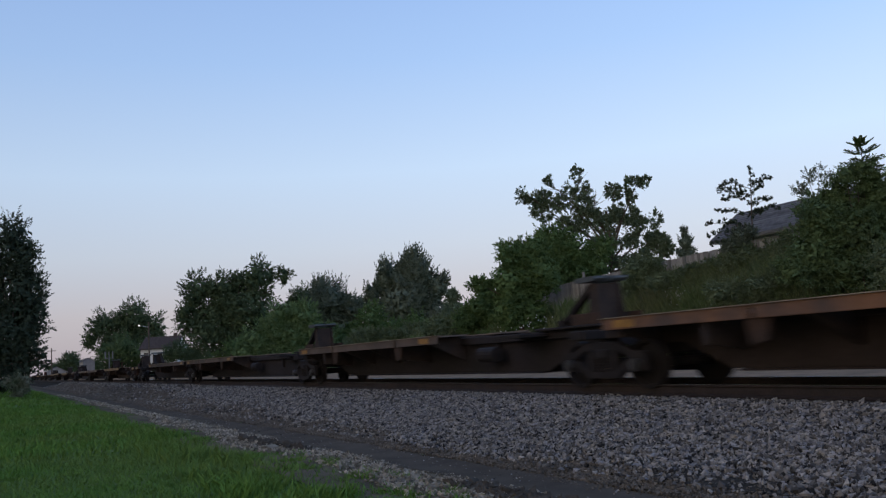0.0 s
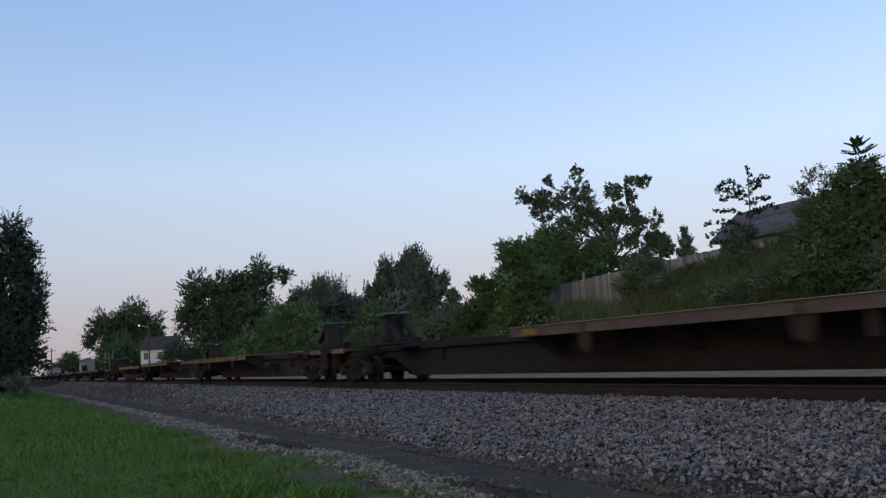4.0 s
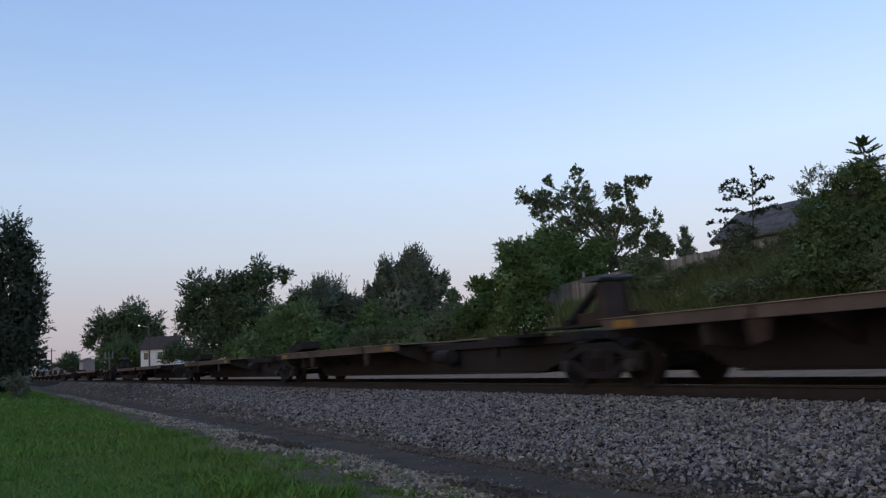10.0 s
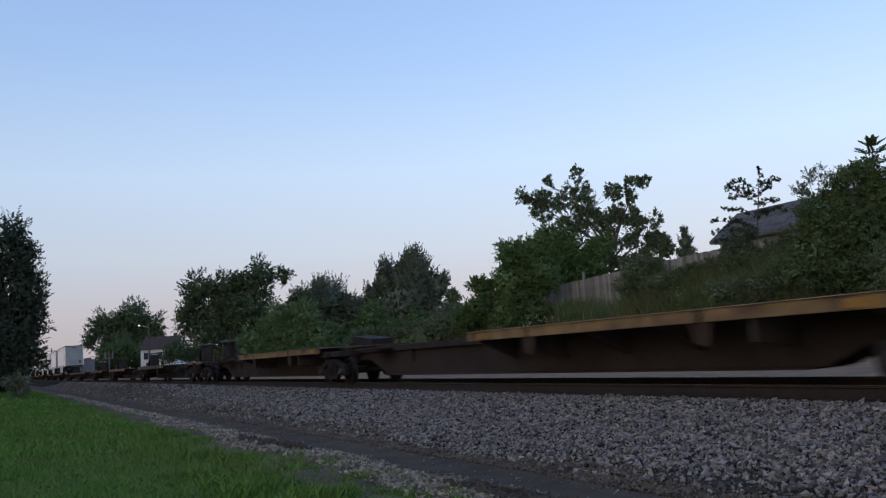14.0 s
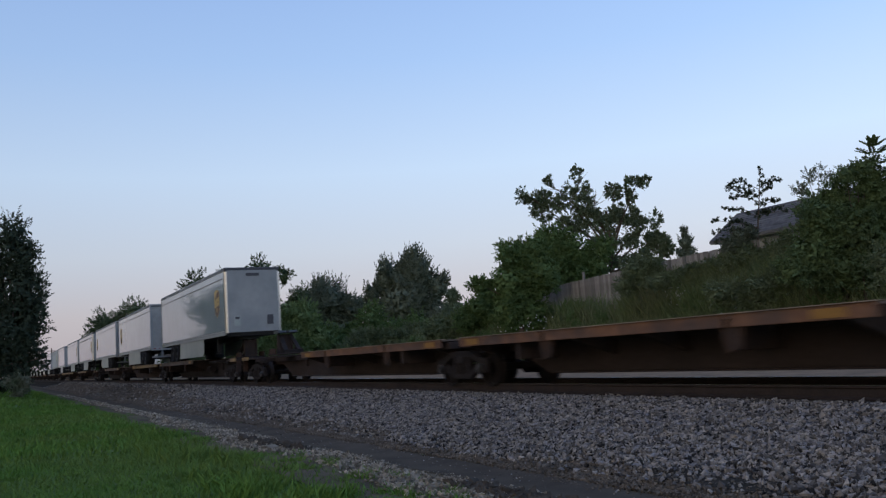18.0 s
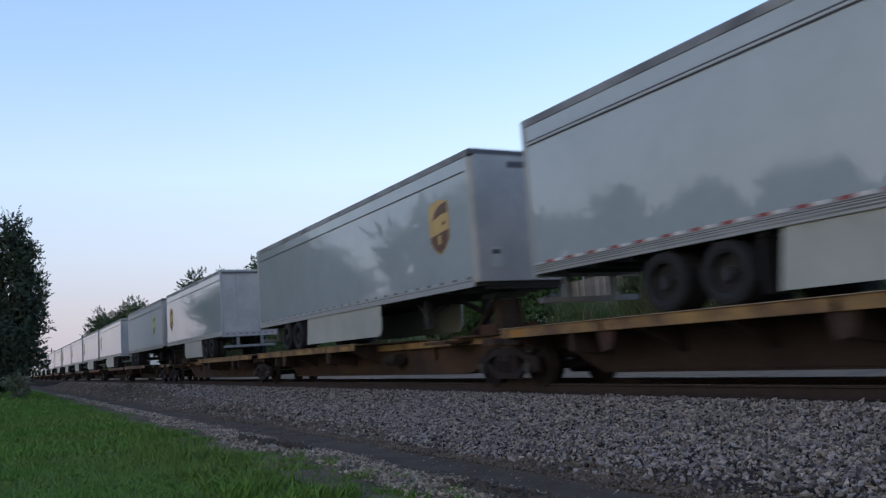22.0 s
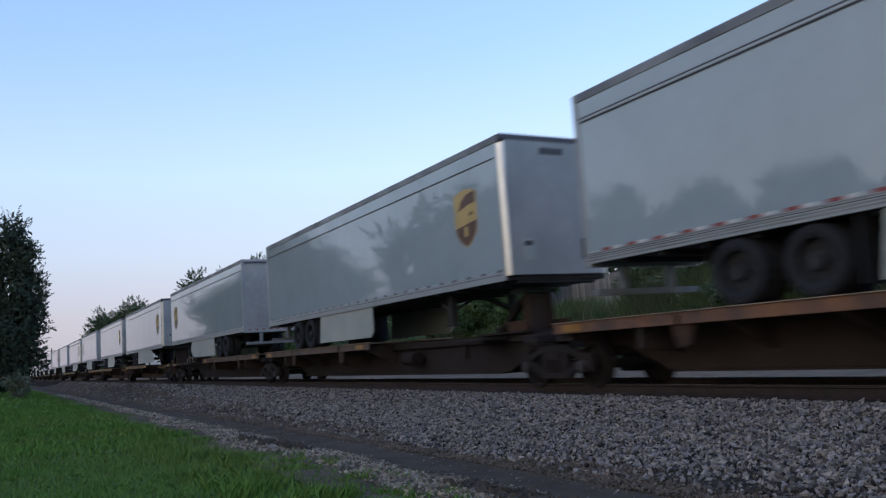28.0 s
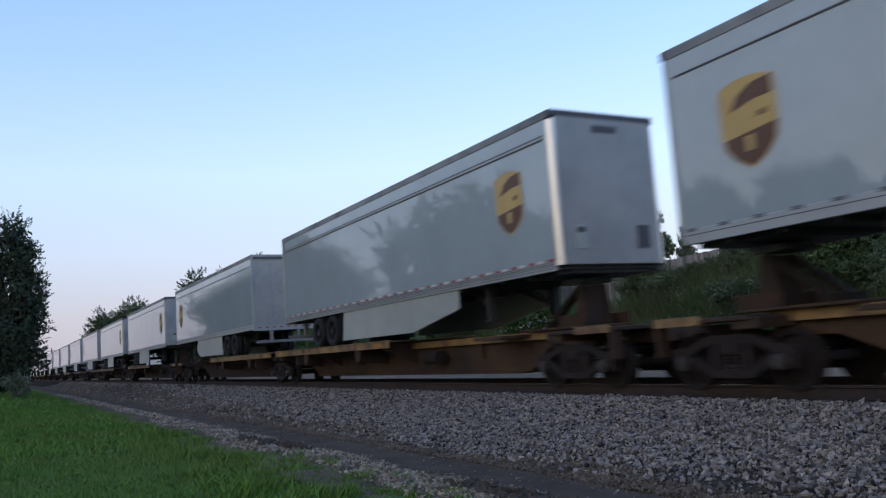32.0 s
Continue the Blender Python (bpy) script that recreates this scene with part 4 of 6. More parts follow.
def track_signal():
    t = thing("track_signal", "small twin-headed metal signal mast beside the track", "signal")
    bm = BM()
    limb(bm, (-119.3, 13.4, -0.6), (-119.3, 13.4, 3.4), 0.07, 0.06, 8)
    part("mast", bm, M_SIGNAL, t)
    for k in (-0.45, 0.45):
        bm = BM()
        box(bm, -119.4, -119.2, 13.4 + k - 0.08, 13.4 + k + 0.08, 2.5, 3.5, 0.03)
        part("signal_head", bm, M_SIGNAL, t)
    bm = BM()
    bar(bm, (-119.3, 12.9, 2.6), (-119.3, 13.9, 2.6), 0.08)
    part("bracket", bm, M_SIGNAL, t)


track_signal()

# ---- the train ----
SPEED = 24.6
moving = []    # (thing, distance behind the head mark, turn, height)


def ride(ob, u, turn=0.0, z=0.0):
    moving.append((ob, u, turn, z))
    ob.matrix_basis = pose(-u, TRACK_Y, z, 0, 0, turn)
    return ob


def lathe(bm, prof, x, z, seg=28):
    """A ring of (radius, y) points turned about the y axis through x, z."""
    rings = [[bm.verts.new((x + r * math.cos(a), y, z + r * math.sin(a))) for r, y in prof] for a in (2 * math.pi * i / seg for i in range(seg))]
    for i in range(seg):
        p, q = rings[i], rings[(i + 1) % seg]
        for k in range(len(prof) - 1):
            bm.faces.new((p[k], p[k + 1], q[k + 1], q[k]))
    bm.faces.new([r[0] for r in rings]), bm.faces.new([r[-1] for r in rings][::-1])
    bmesh.ops.recalc_face_normals(bm, faces=bm.faces)


def wheelset_truck():
    t = thing("rail_truck", "grimy two-axle cast steel freight truck on the rails", "rail truck", "trucks of the train")
    for sy in (-1, 1):
        y0, y1 = sorted((sy * 0.93, sy * 1.05))
        bm = BM()
        # arched top member, lower tension member, columns and pedestals round two open windows
        prism(bm, [(-1.13, 0.42), (-1.13, 0.55), (-0.80, 0.58), (-0.42, 0.74), (0.42, 0.74), (0.80, 0.58), (1.13, 0.55), (1.13, 0.42), (0.76, 0.46), (0.40, 0.61), (-0.40, 0.61), (-0.76, 0.46)], y0, y1)
        prism(bm, [(-0.72, 0.36), (-0.62, 0.42), (-0.36, 0.23), (0.36, 0.23), (0.62, 0.42), (0.72, 0.36), (0.42, 0.12), (-0.42, 0.12)], y0, y1)
        for k in (-1, 1):
            prism(bm, [(k * 0.27, 0.22), (k * 0.27, 0.62), (k * 0.38, 0.62), (k * 0.38, 0.22)], y0, y1)
            prism(bm, [(k * 0.64, 0.40), (k * 0.64, 0.22), (k * 0.72, 0.22), (k * 0.76, 0.48)], y0, y1)
            prism(bm, [(k * 1.02, 0.44), (k * 1.04, 0.24), (k * 1.12, 0.24), (k * 1.13, 0.46)], y0, y1)
        bmesh.ops.recalc_face_normals(bm, faces=bm.faces)
        sf = part("side_frame", bm, M_CAST, t)
        bm = BM()
        for x in (-0.17, 0.0, 0.17):
            for q in range(5):
                cyl(bm, (x, sy * 1.0, 0.26 + q * 0.05), "z", 0.072, 0.03, 10)
            cyl(bm, (x, sy * 1.0, 0.36), "z", 0.05, 0.26, 8)
        part("spring_nest", bm, M_CAST, sf)
        for k in (-0.89, 0.89):
            bm = BM()
            cyl(bm, (k, sy * 1.07, 0.34), "y", 0.11, 0.1, 14)
            cyl(bm, (k, sy * 1.13, 0.34), "y", 0.06, 0.04, 12)
            part("bearing_cap", bm, M_BEARING, sf)
    for k in (-0.89, 0.89):
        bm = BM()
        cyl(bm, (k, 0, 0.34), "y", 0.08, 2.1, 10)
        part("axle", bm, M_CAST, t)
        for sy in (-1, 1):
            bm = BM()
            lathe(bm, [(0.0, sy * 0.85), (0.12, sy * 0.85), (0.13, sy * 0.79), (0.33, sy * 0.745), (0.36, sy * 0.825), (0.415, sy * 0.83), (0.422, sy * 0.735), (0.45, sy * 0.715), (0.45, sy * 0.69), (0.34, sy * 0.69), (0.14, sy * 0.66), (0.0, sy * 0.66)], k, 0.34)
            part("wheel", bm, M_WHEEL, t)
    bm = BM()
    box(bm, -0.2, 0.2, -1.08, 1.08, 0.46, 0.62, 0.03)
    cyl(bm, (0, 0, 0.66), "z", 0.2, 0.1, 14)
    part("bolster", bm, M_CAST, t)
    for k in (-1, 1):
        bm = BM()
        bar(bm, (k * 0.38, -0.8, 0.34), (k * 0.38, 0.8, 0.34), 0.07, 0.11)
        for sy in (-1, 1):
            box(bm, *sorted((k * 0.40, k * 0.47)), *sorted((sy * 0.7, sy * 0.82)), 0.22, 0.5)
        part("brake_beam", bm, M_CAST, t)
    t.location.z = RAIL_Z
    return t


def spine_unit(length, paint, edge, hitch_up, drop, label, reach=10.4, back=0.8):
    """One platform: hitch at the +x end, wheel deck at the -x end; x = 0 midway between its truck centres."""
    h = length / 2
    t = thing("spine_car", label, "spine car", "platforms of the train")
    bm = BM()
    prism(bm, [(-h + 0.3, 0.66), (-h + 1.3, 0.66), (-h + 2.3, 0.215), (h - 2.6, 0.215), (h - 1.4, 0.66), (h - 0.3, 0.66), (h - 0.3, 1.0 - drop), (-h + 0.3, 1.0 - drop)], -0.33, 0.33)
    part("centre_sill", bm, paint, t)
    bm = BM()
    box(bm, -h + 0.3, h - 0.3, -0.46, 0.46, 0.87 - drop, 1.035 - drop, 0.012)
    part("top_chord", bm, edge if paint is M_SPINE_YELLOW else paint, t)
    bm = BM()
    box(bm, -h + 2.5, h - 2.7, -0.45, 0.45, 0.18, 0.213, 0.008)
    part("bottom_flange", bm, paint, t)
    # wheel deck
    d0, d1 = -h + 0.45, -h + reach
    for sy in (-1, 1):
        bm = BM()
        y0, y1 = sorted((sy * 0.45, sy * 1.28))
        box(bm, d0, d1, y0, y1, 1.095 - drop, 1.13 - drop)
        deck = part("deck_plate", bm, M_DECK, t)
        for a, b in ((d0, d0 + 3.1), (d0 + 3.2, d0 + 7.6), (d0 + 7.7, d1)):
            bm = BM()
            y0, y1 = sorted((sy * 1.284, sy * 1.33))
            box(bm, a, b, y0, y1, 0.94 - drop, 1.128 - drop, 0.01)
            part("edge_rail", bm, edge, deck)
        for a in (d0 + 3.0, d0 + 7.5):
            bm = BM()
            y0, y1 = sorted((sy * 1.22, sy * 1.275))
            prism(bm, [(a - 0.02, 0.939 - drop), (a + 0.42, 0.939 - drop), (a + 0.34, 0.64 - drop), (a + 0.06, 0.58 - drop)], y0, y1)
            part("edge_bracket", bm, M_BRACKET, deck)
        bm = BM()
        box(bm, d0 - 0.02, d1 + 0.02, *sorted((sy * 1.20, sy * 1.36)), 1.131 - drop, 1.143 - drop)
        part("curb_strip", bm, M_CURB, deck)
        y0, y1 = sorted((sy * 1.332, sy * 1.342))
        for a in (d0 + 0.3, d1 - 0.9):
            bm = BM()
            box(bm, a, a + 0.5, y0, y1, 0.97 - drop, 1.09 - drop)
            part("reflector", bm, M_STRIPE, deck)
    for i in range(6):
        x = d0 + 0.4 + i * (d1 - d0 - 0.8) / 5
        bm = BM()
        low = 0.62 if i in (1, 4) else 0.93
        prof = [(-1.28, 1.094 - drop), (1.28, 1.094 - drop), (1.28, low - drop), (0.36, 0.5), (-0.36, 0.5), (-1.28, low - drop)]
        a = [bm.verts.new((x - 0.05, y, z)) for y, z in prof]
        b = [bm.verts.new((x + 0.05, y, z)) for y, z in prof]
        bm.faces.new(a), bm.faces.new(b[::-1])
        for k in range(6):
            bm.faces.new((a[k], a[(k + 1) % 6], b[(k + 1) % 6], b[k]))
        bmesh.ops.recalc_face_normals(bm, faces=bm.faces)
        # the dark steel here gives the bearers the deck's shade as colour
        part("cross_bearer", bm, M_HITCH, t)
    # hitch
    xh = h - back
    bm = BM()
    box(bm, xh - 1.5, xh + 0.5, -0.62, 0.62, 1.037, 1.09, 0.02)
    base = part("hitch_base", bm, paint, t)
    steel = M_HITCH_RED if paint is M_SPINE_RED else M_HITCH
    if hitch_up:
        for sy in (-1, 1):
            y0, y1 = sorted((sy * 0.24, sy * 0.29))
            bm = BM()
            prism(bm, [(xh - 0.1, 1.09), (xh + 0.32, 1.09), (xh + 0.22, 1.86), (xh + 0.02, 1.9)], y0, y1)
            part("hitch_post", bm, steel, base)
            bm = BM()
            bar(bm, (xh - 0.95, sy * 0.27, 1.1), (xh + 0.02, sy * 0.22, 1.82), 0.16, 0.09)
            part("hitch_strut", bm, M_CAST, base)
            if paint is M_SPINE_RED:
                bm = BM()
                prism(bm, [(xh - 0.86, 1.09), (xh - 0.2, 1.09), (xh - 0.03, 1.8)], *sorted((sy * 0.19, sy * 0.22)))
                part("hitch_gusset", bm, steel, base)
        bm = BM()
        box(bm, xh + 0.0, xh + 0.2, -0.235, 0.235, 1.1, 1.86, 0.02)
        part("hitch_web", bm, steel, base)
        bm = BM()
        for y0, y1 in ((-0.4, -0.05), (0.05, 0.4)):
            prism(bm, [(xh - 0.26, 1.9), (xh + 0.26, 1.9), (xh + 0.32, 1.95), (xh + 0.29, 2.0), (xh - 0.27, 2.0), (xh - 0.34, 1.93)], y0, y1)
        box(bm, xh + 0.02, xh + 0.26, -0.05, 0.05, 1.9, 1.995)
        part("fifth_wheel", bm, M_HITCH_TOP, base, "grey fifth wheel plate")
        bm = BM()
        box(bm, xh - 1.0, xh - 0.8, -0.4, 0.4, 1.09, 1.22, 0.015)
        part("strut_foot", bm, M_CAST, base)
        for sy in (-1, 1):
            bm = BM()
            box(bm, xh - 0.3, xh + 0.5, *sorted((sy * 0.5, sy * 0.56)), 1.09, 1.3, 0.01)
            part("hitch_cheek", bm, M_BRACKET, base)
    else:
        bm = BM()
        bar(bm, (xh - 0.9, 0, 1.14), (xh + 0.7, 0, 1.3), 0.7, 0.25)
        part("folded_hitch", bm, M_CAST, base)
    # end sills
    for sx in (-1, 1):
        bm = BM()
        box(bm, *sorted((sx * (h - 0.75), sx * (h - 0.3))), -1.15, 1.15, 0.8, 0.97, 0.02)
        part("end_sill", bm, paint, t)
    # brake gear
    bm = BM()
    cyl(bm, (-h + 11.6, -0.62, 0.62), "x", 0.17, 0.7, 14)
    part("air_tank", bm, M_CAST, t)
    for sy in (-1, 1):
        bm = BM()
        box(bm, h - 3.4, h - 2.3, *sorted((sy * 0.46, sy * 1.2)), 0.93, 1.0, 0.01)
        part("step_bracket", bm, paint, t)
        bm = BM()
        bar(bm, (h - 4.4, sy * 0.37, 0.55), (h - 4.4, sy * 0.37, 0.95), 0.12)
        part("stiffener", bm, paint, t)
    return t


def dual_wheel(bm_t, bm_r, x, y, sy):
    """Two tyres side by side with an open, dished rim."""
    prof = [(0.29, -0.02), (0.30, 0.02), (0.36, 0.045), (0.44, 0.04), (0.475, 0.0), (0.475, -0.2), (0.44, -0.24), (0.29, -0.24)]
    seg = 18
    for off in (0.13, -0.2):
        rings = [[bm_t.verts.new((x + r * math.cos(a), y + sy * (off + o), 0.475 + r * math.sin(a))) for r, o in prof] for a in (2 * math.pi * i / seg for i in range(seg))]
        for i in range(seg):
            p, q = rings[i], rings[(i + 1) % seg]
            for k in range(len(prof)):
                bm_t.faces.new((p[k], p[(k + 1) % len(prof)], q[(k + 1) % len(prof)], q[k]))
    bmesh.ops.recalc_face_normals(bm_t, faces=bm_t.faces)
    cyl(bm_r, (x, y - sy * 0.02, 0.475), "y", 0.292, 0.1, 20)
    cyl(bm_r, (x, y + sy * 0.06, 0.475), "y", 0.11, 0.16, 12)
    for i in range(8):
        a = i * math.pi / 4
        cyl(bm_r, (x + 0.17 * math.cos(a), y + sy * 0.04, 0.475 + 0.17 * math.sin(a)), "y", 0.02, 0.05, 6)


def shield(bm, x, y, z, s, grow=1.0):
    """The outline of a plain shield."""
    pts = [(-0.5, 0.55), (-0.28, 0.63), (0, 0.66), (0.28, 0.63), (0.5, 0.55), (0.5, -0.12), (0.46, -0.34), (0.26, -0.54), (0, -0.68), (-0.26, -0.54), (-0.46, -0.34), (-0.5, -0.12)]
    prism(bm, [(x + a * grow * s, z + b * grow * s) for a, b in pts], y - 0.003, y + 0.003)


def van_trailer(length=16.15, skirt=1, emblem=0, style=0, polished=False, slide=0.0, skirt_end=5.4):
    """Nose at +x. z = 0 where the tyres stand. Origin midway along the box."""
    h = length / 2
    t = thing("van_trailer", "", "trailer", "trailers on the train")
    zb, zt, w = 0.97, 4.0, 1.295
    bm = BM()
    box(bm, -h + 0.05, h - 0.12, -w + 0.012, w - 0.012, zb + 0.22, zt - 0.02)
    body = part("side_panel", bm, M_VAN_DULL if emblem == 2 else M_VAN, t, "dull grey side panels" if emblem == 2 else "glossy pale grey side panels")
    bm = BM()
    box(bm, -h, h - 0.1, -w, w, zt - 0.16, zt, 0.02)
    part("top_rail", bm, M_TOP_RAIL, t)
    bm = BM()
    box(bm, -h + 0.02, h - 0.14, -w + 0.03, w - 0.03, zt - 0.015, zt + 0.015)
    part("roof_sheet", bm, M_ALU, t)
    bm = BM()
    box(bm, h - 0.42, h + 0.004, -w + 0.02, w - 0.02, zt - 0.13, zt + 0.022, 0.03)
    part("nose_cap", bm, M_DARK, t, "dark cap over the nose")
    bm = BM()
    for sy in (-1, 1):
        box(bm, -h + 0.1, h - 0.25, *sorted((sy * (w - 0.01), sy * (w + 0.006))), zt - 0.47, zt - 0.445)
        if style == 1:
            box(bm, -h + 0.1, h - 0.25, *sorted((sy * (w - 0.01), sy * (w + 0.006))), zt - 0.54, zt - 0.522)
    part("belt_line", bm, M_DARK, body)
    bm = BM()
    for sy in (-1, 1):
        box(bm, -h, h - 0.15, *sorted((sy * (w - 0.05), sy * (w + 0.004))), zb, zb + 0.219, 0.01)
    rail_ob = part("bottom_rail", bm, M_ALU, t)
    bm = BM()
    n = int(length / 0.62)
    for i in range(n):
        x = -h + 0.4 + i * (length - 0.8) / (n - 1)
        for sy in (-1, 1):
            box(bm, x, x + (0.16 if style != 1 else 0.24), *sorted((sy * (w + 0.004), sy * (w + 0.009))), zb + 0.185, zb + 0.235)
    tagged(part("marker_strip", bm, M_DARK if style != 1 else M_REDREF, rail_ob), kind="stuff")
    for sy in (-1, 1):
        bm = BM()
        box(bm, -h + 0.02, h - 0.17, *sorted((sy * (w + 0.002), sy * (w + 0.008))), zb + 0.128, zb + 0.14)
        part("rail_groove", bm, M_DARK, rail_ob)
    if style == 1:
        bm = BM()
        for i in range(n - 1):
            x = -h + 0.66 + i * (length - 0.8) / (n - 1)
            for sy in (-1, 1):
                box(bm, x, x + 0.2, *sorted((sy * (w + 0.004), sy * (w + 0.009))), zb + 0.185, zb + 0.235)
        tagged(part("pale_marker_strip", bm, M_PALE_MARK, rail_ob), kind="stuff")
        for sy in (-1, 1):
            for z in (zb + 0.045, zb + 0.09, zb + 0.155):
                bm = BM()
                box(bm, -h + 0.02, h - 0.17, *sorted((sy * (w + 0.004), sy * (w + 0.012))), z, z + 0.022)
                part("rail_rib", bm, M_TOP_RAIL, rail_ob)
            bm = BM()
            box(bm, -h + 0.1, h - 0.25, *sorted((sy * (w - 0.01), sy * (w + 0.01))), zt - 0.515, zt - 0.475)
            part("belt_moulding", bm, M_ALU, body)
    # rounded nose with bright corners
    bm = BM()
    box(bm, h - 0.13, h, -w + 0.12, w - 0.12, zb + 0.1, zt - 0.02, 0.015)
    nose = part("nose_panel", bm, M_VAN_END, t)
    for sy in (-1, 1):
        bm = BM()
        prof = [(h - 0.13 + 0.13 * math.sin(a), sy * (w - 0.13 + 0.13 * math.cos(a))) for a in [i * math.pi / 12 for i in range(7)]] + [(h - 0.13, sy * (w - 0.15))]
        lo = [bm.verts.new((x, y, zb + 0.1)) for x, y in prof]
        hi = [bm.verts.new((x, y, zt - 0.17)) for x, y in prof]
        k = len(prof)
        for i in range(k):
            bm.faces.new((lo[i], lo[(i + 1) % k], hi[(i + 1) % k], hi[i]))
        bm.faces.new(hi), bm.faces.new(lo)
        bmesh.ops.recalc_face_normals(bm, faces=bm.faces)
        part("corner_post", bm, M_CHROME if polished else M_VAN_END, t, "bright polished nose corner" if polished else "rounded grey nose corner")
    bm = BM()
    box(bm, h - 0.004, h + 0.03, 0.62, 0.9, zb + 0.42, zb + 0.85)
    part("connector_box", bm, M_DARK, nose)
    bm = BM()
    box(bm, h - 0.004, h + 0.016, -0.9, -0.62, zb + 0.4, zb + 0.85)
    part("document_box", bm, M_SKIRT, nose)
    bm = BM()
    box(bm, h + 0.0165, h + 0.022, -0.86, -0.66, zb + 0.7, zb + 0.8)
    part("document_flap", bm, M_DARK, nose)
    bm = BM()
    box(bm, h - 0.004, h + 0.012, -0.3, 0.3, zt - 0.38, zt - 0.24)
    part("nose_vent", bm, M_DARK, nose)
    # rear
    bm = BM()
    ring = []
    for x in (-h - 0.06, -h + 0.045):
        ring.append([bm.verts.new((x, y, z)) for y, z in ((-w, zb - 0.05), (w, zb - 0.05), (w, zt), (-w, zt))])
        ring.append([bm.verts.new((x, y, z)) for y, z in ((-w + 0.12, zb + 0.16), (w - 0.12, zb + 0.16), (w - 0.12, zt - 0.2), (-w + 0.12, zt - 0.2))])
    for p, q in ((0, 1), (2, 3), (0, 2), (1, 3)):
        for k in range(4):
            bm.faces.new((ring[p][k], ring[p][(k + 1) % 4], ring[q][(k + 1) % 4], ring[q][k]))
    bmesh.ops.recalc_face_normals(bm, faces=bm.faces)
    rear = part("rear_frame", bm, M_VAN_END, t)
    bm = BM()
    box(bm, -h - 0.03, -h + 0.04, -w + 0.125, w - 0.125, zb + 0.165, zt - 0.205)
    door = part("rear_door", bm, M_RED_DOOR, t, "grey roll-up rear door")
    bm = BM()
    box(bm, -h - 0.07, -h - 0.05, -w + 0.08, w - 0.08, zt - 0.17, zt - 0.09)
    part("rear_header", bm, M_DARK, rear)
    for y in (-0.55, 0.55):
        bm = BM()
        cyl(bm, (-h - 0.05, y, (zb + zt) / 2), "z", 0.018, 2.5, 8)
        part("lock_rod", bm, M_ALU, door)
    bm = BM()
    for i in range(8):
        y = -w + 0.25 + i * (2 * w - 0.5) / 7
        box(bm, -h - 0.066, -h - 0.061, y - 0.06, y + 0.06, zb + 0.05, zb + 0.1)
    tagged(part("reflector_row", bm, M_REDREF, rear), kind="stuff")
    bm = BM()
    for sy in (-1, 1):
        box(bm, -h - 0.05, -h + 0.08, *sorted((sy * 0.5, sy * 0.62)), 0.42, zb - 0.05)
    box(bm, -h - 0.06, -h + 0.06, -1.2, 1.2, 0.42, 0.53, 0.01)
    part("bumper_guard", bm, M_GUARD, t)
    # underside
    bm = BM()
    box(bm, -h + 0.05, h - 0.1, -w + 0.06, w - 0.06, zb + 0.02, zb + 0.2)
    part("floor", bm, M_FRAME, t)
    xa = -h + (3.2 if length > 15 else 2.2) + slide
    if emblem == 2:
        xa = -h + 1.9
    for x in ((xa, xa + 1.25) if emblem != 2 else (xa, xa + 1.25, xa + 2.5)):
        for sy in (-1, 1):
            bt, br = BM(), BM()
            dual_wheel(bt, br, x, sy * 1.12, sy)
            tyre = part("tyre", bt, M_RUBBER, t)
            part("rim", br, M_RIM, tyre)
        bm = BM()
        cyl(bm, (x, 0, 0.475), "y", 0.09, 2.0, 10)
        part("axle", bm, M_FRAME, t)
    bm = BM()
    for sy in (-1, 1):
        box(bm, xa - 1.2, xa + 2.4, *sorted((sy * 0.45, sy * 0.58)), 0.7, zb + 0.02)
    part("slider_frame", bm, M_FRAME, t)
    for sy in (-1, 1):
        bm = BM()
        bar(bm, (h - 3.2, sy * 0.85, zb), (h - 3.2, sy * 0.85, 0.3), 0.17)
        bar(bm, (h - 3.2, sy * 0.85, 0.36), (h - 3.2, sy * 0.85, 0.22), 0.12)
        box(bm, h - 3.36, h - 3.04, *sorted((sy * 0.74, sy * 0.96)), 0.2, 0.24)
        bar(bm, (h - 3.2, sy * 0.85, 0.5), (h - 4.3, sy * 0.62, zb), 0.08)
        bar(bm, (h - 3.2, sy * 0.85, 0.55), (h - 3.2, 0, zb), 0.06)
        part("landing_leg", bm, M_FRAME, t)
    bm = BM()
    box(bm, h - 1.6, h - 0.15, -1.0, 1.0, zb - 0.05, zb + 0.02)
    part("coupler_plate", bm, M_FRAME, t)
    bm = BM()
    for k in range(int(length / 0.9)):
        box(bm, -h + 0.8 + k * 0.9, -h + 0.86 + k * 0.9, -w + 0.08, w - 0.08, zb - 0.06, zb + 0.02)
    tagged(part("cross_member", bm, M_FRAME, t), kind="stuff")
    bm = BM()
    cyl(bm, (h - 0.95, 0, zb - 0.06), "z", 0.05, 0.14, 10)
    part("kingpin", bm, M_FRAME, t)
    if skirt:
        x0 = xa + 2.2
        x1 = h - (skirt_end if skirt == 1 else 3.9)
        if skirt == 3:
            x1 = x0 + 4.2
        if skirt == 5:
            x1 = x0 + 6.0
        if skirt == 4:
            x1 = h - 3.5
        pts = [(x0 + 0.08, zb), (x0 - 0.06, 0.14)] + ([(x1 - 0.95, 0.14), (x1 - 0.55, 0.2), (x1 - 0.12, 0.36), (x1, 0.52), (x1 - 0.04, 0.7), (x1 - 0.3, zb)] if skirt == 1 else [(x1 - 2.4, 0.14), (x1, 0.55), (x1, zb)] if skirt == 2 else [(x1, 0.14), (x1 - 0.04, 0.45), (x1 - 0.35, 0.78), (x1 - 1.1, zb)] if skirt == 4 else [(x1 - 0.2, 0.14), (x1, 0.3), (x1, zb)])
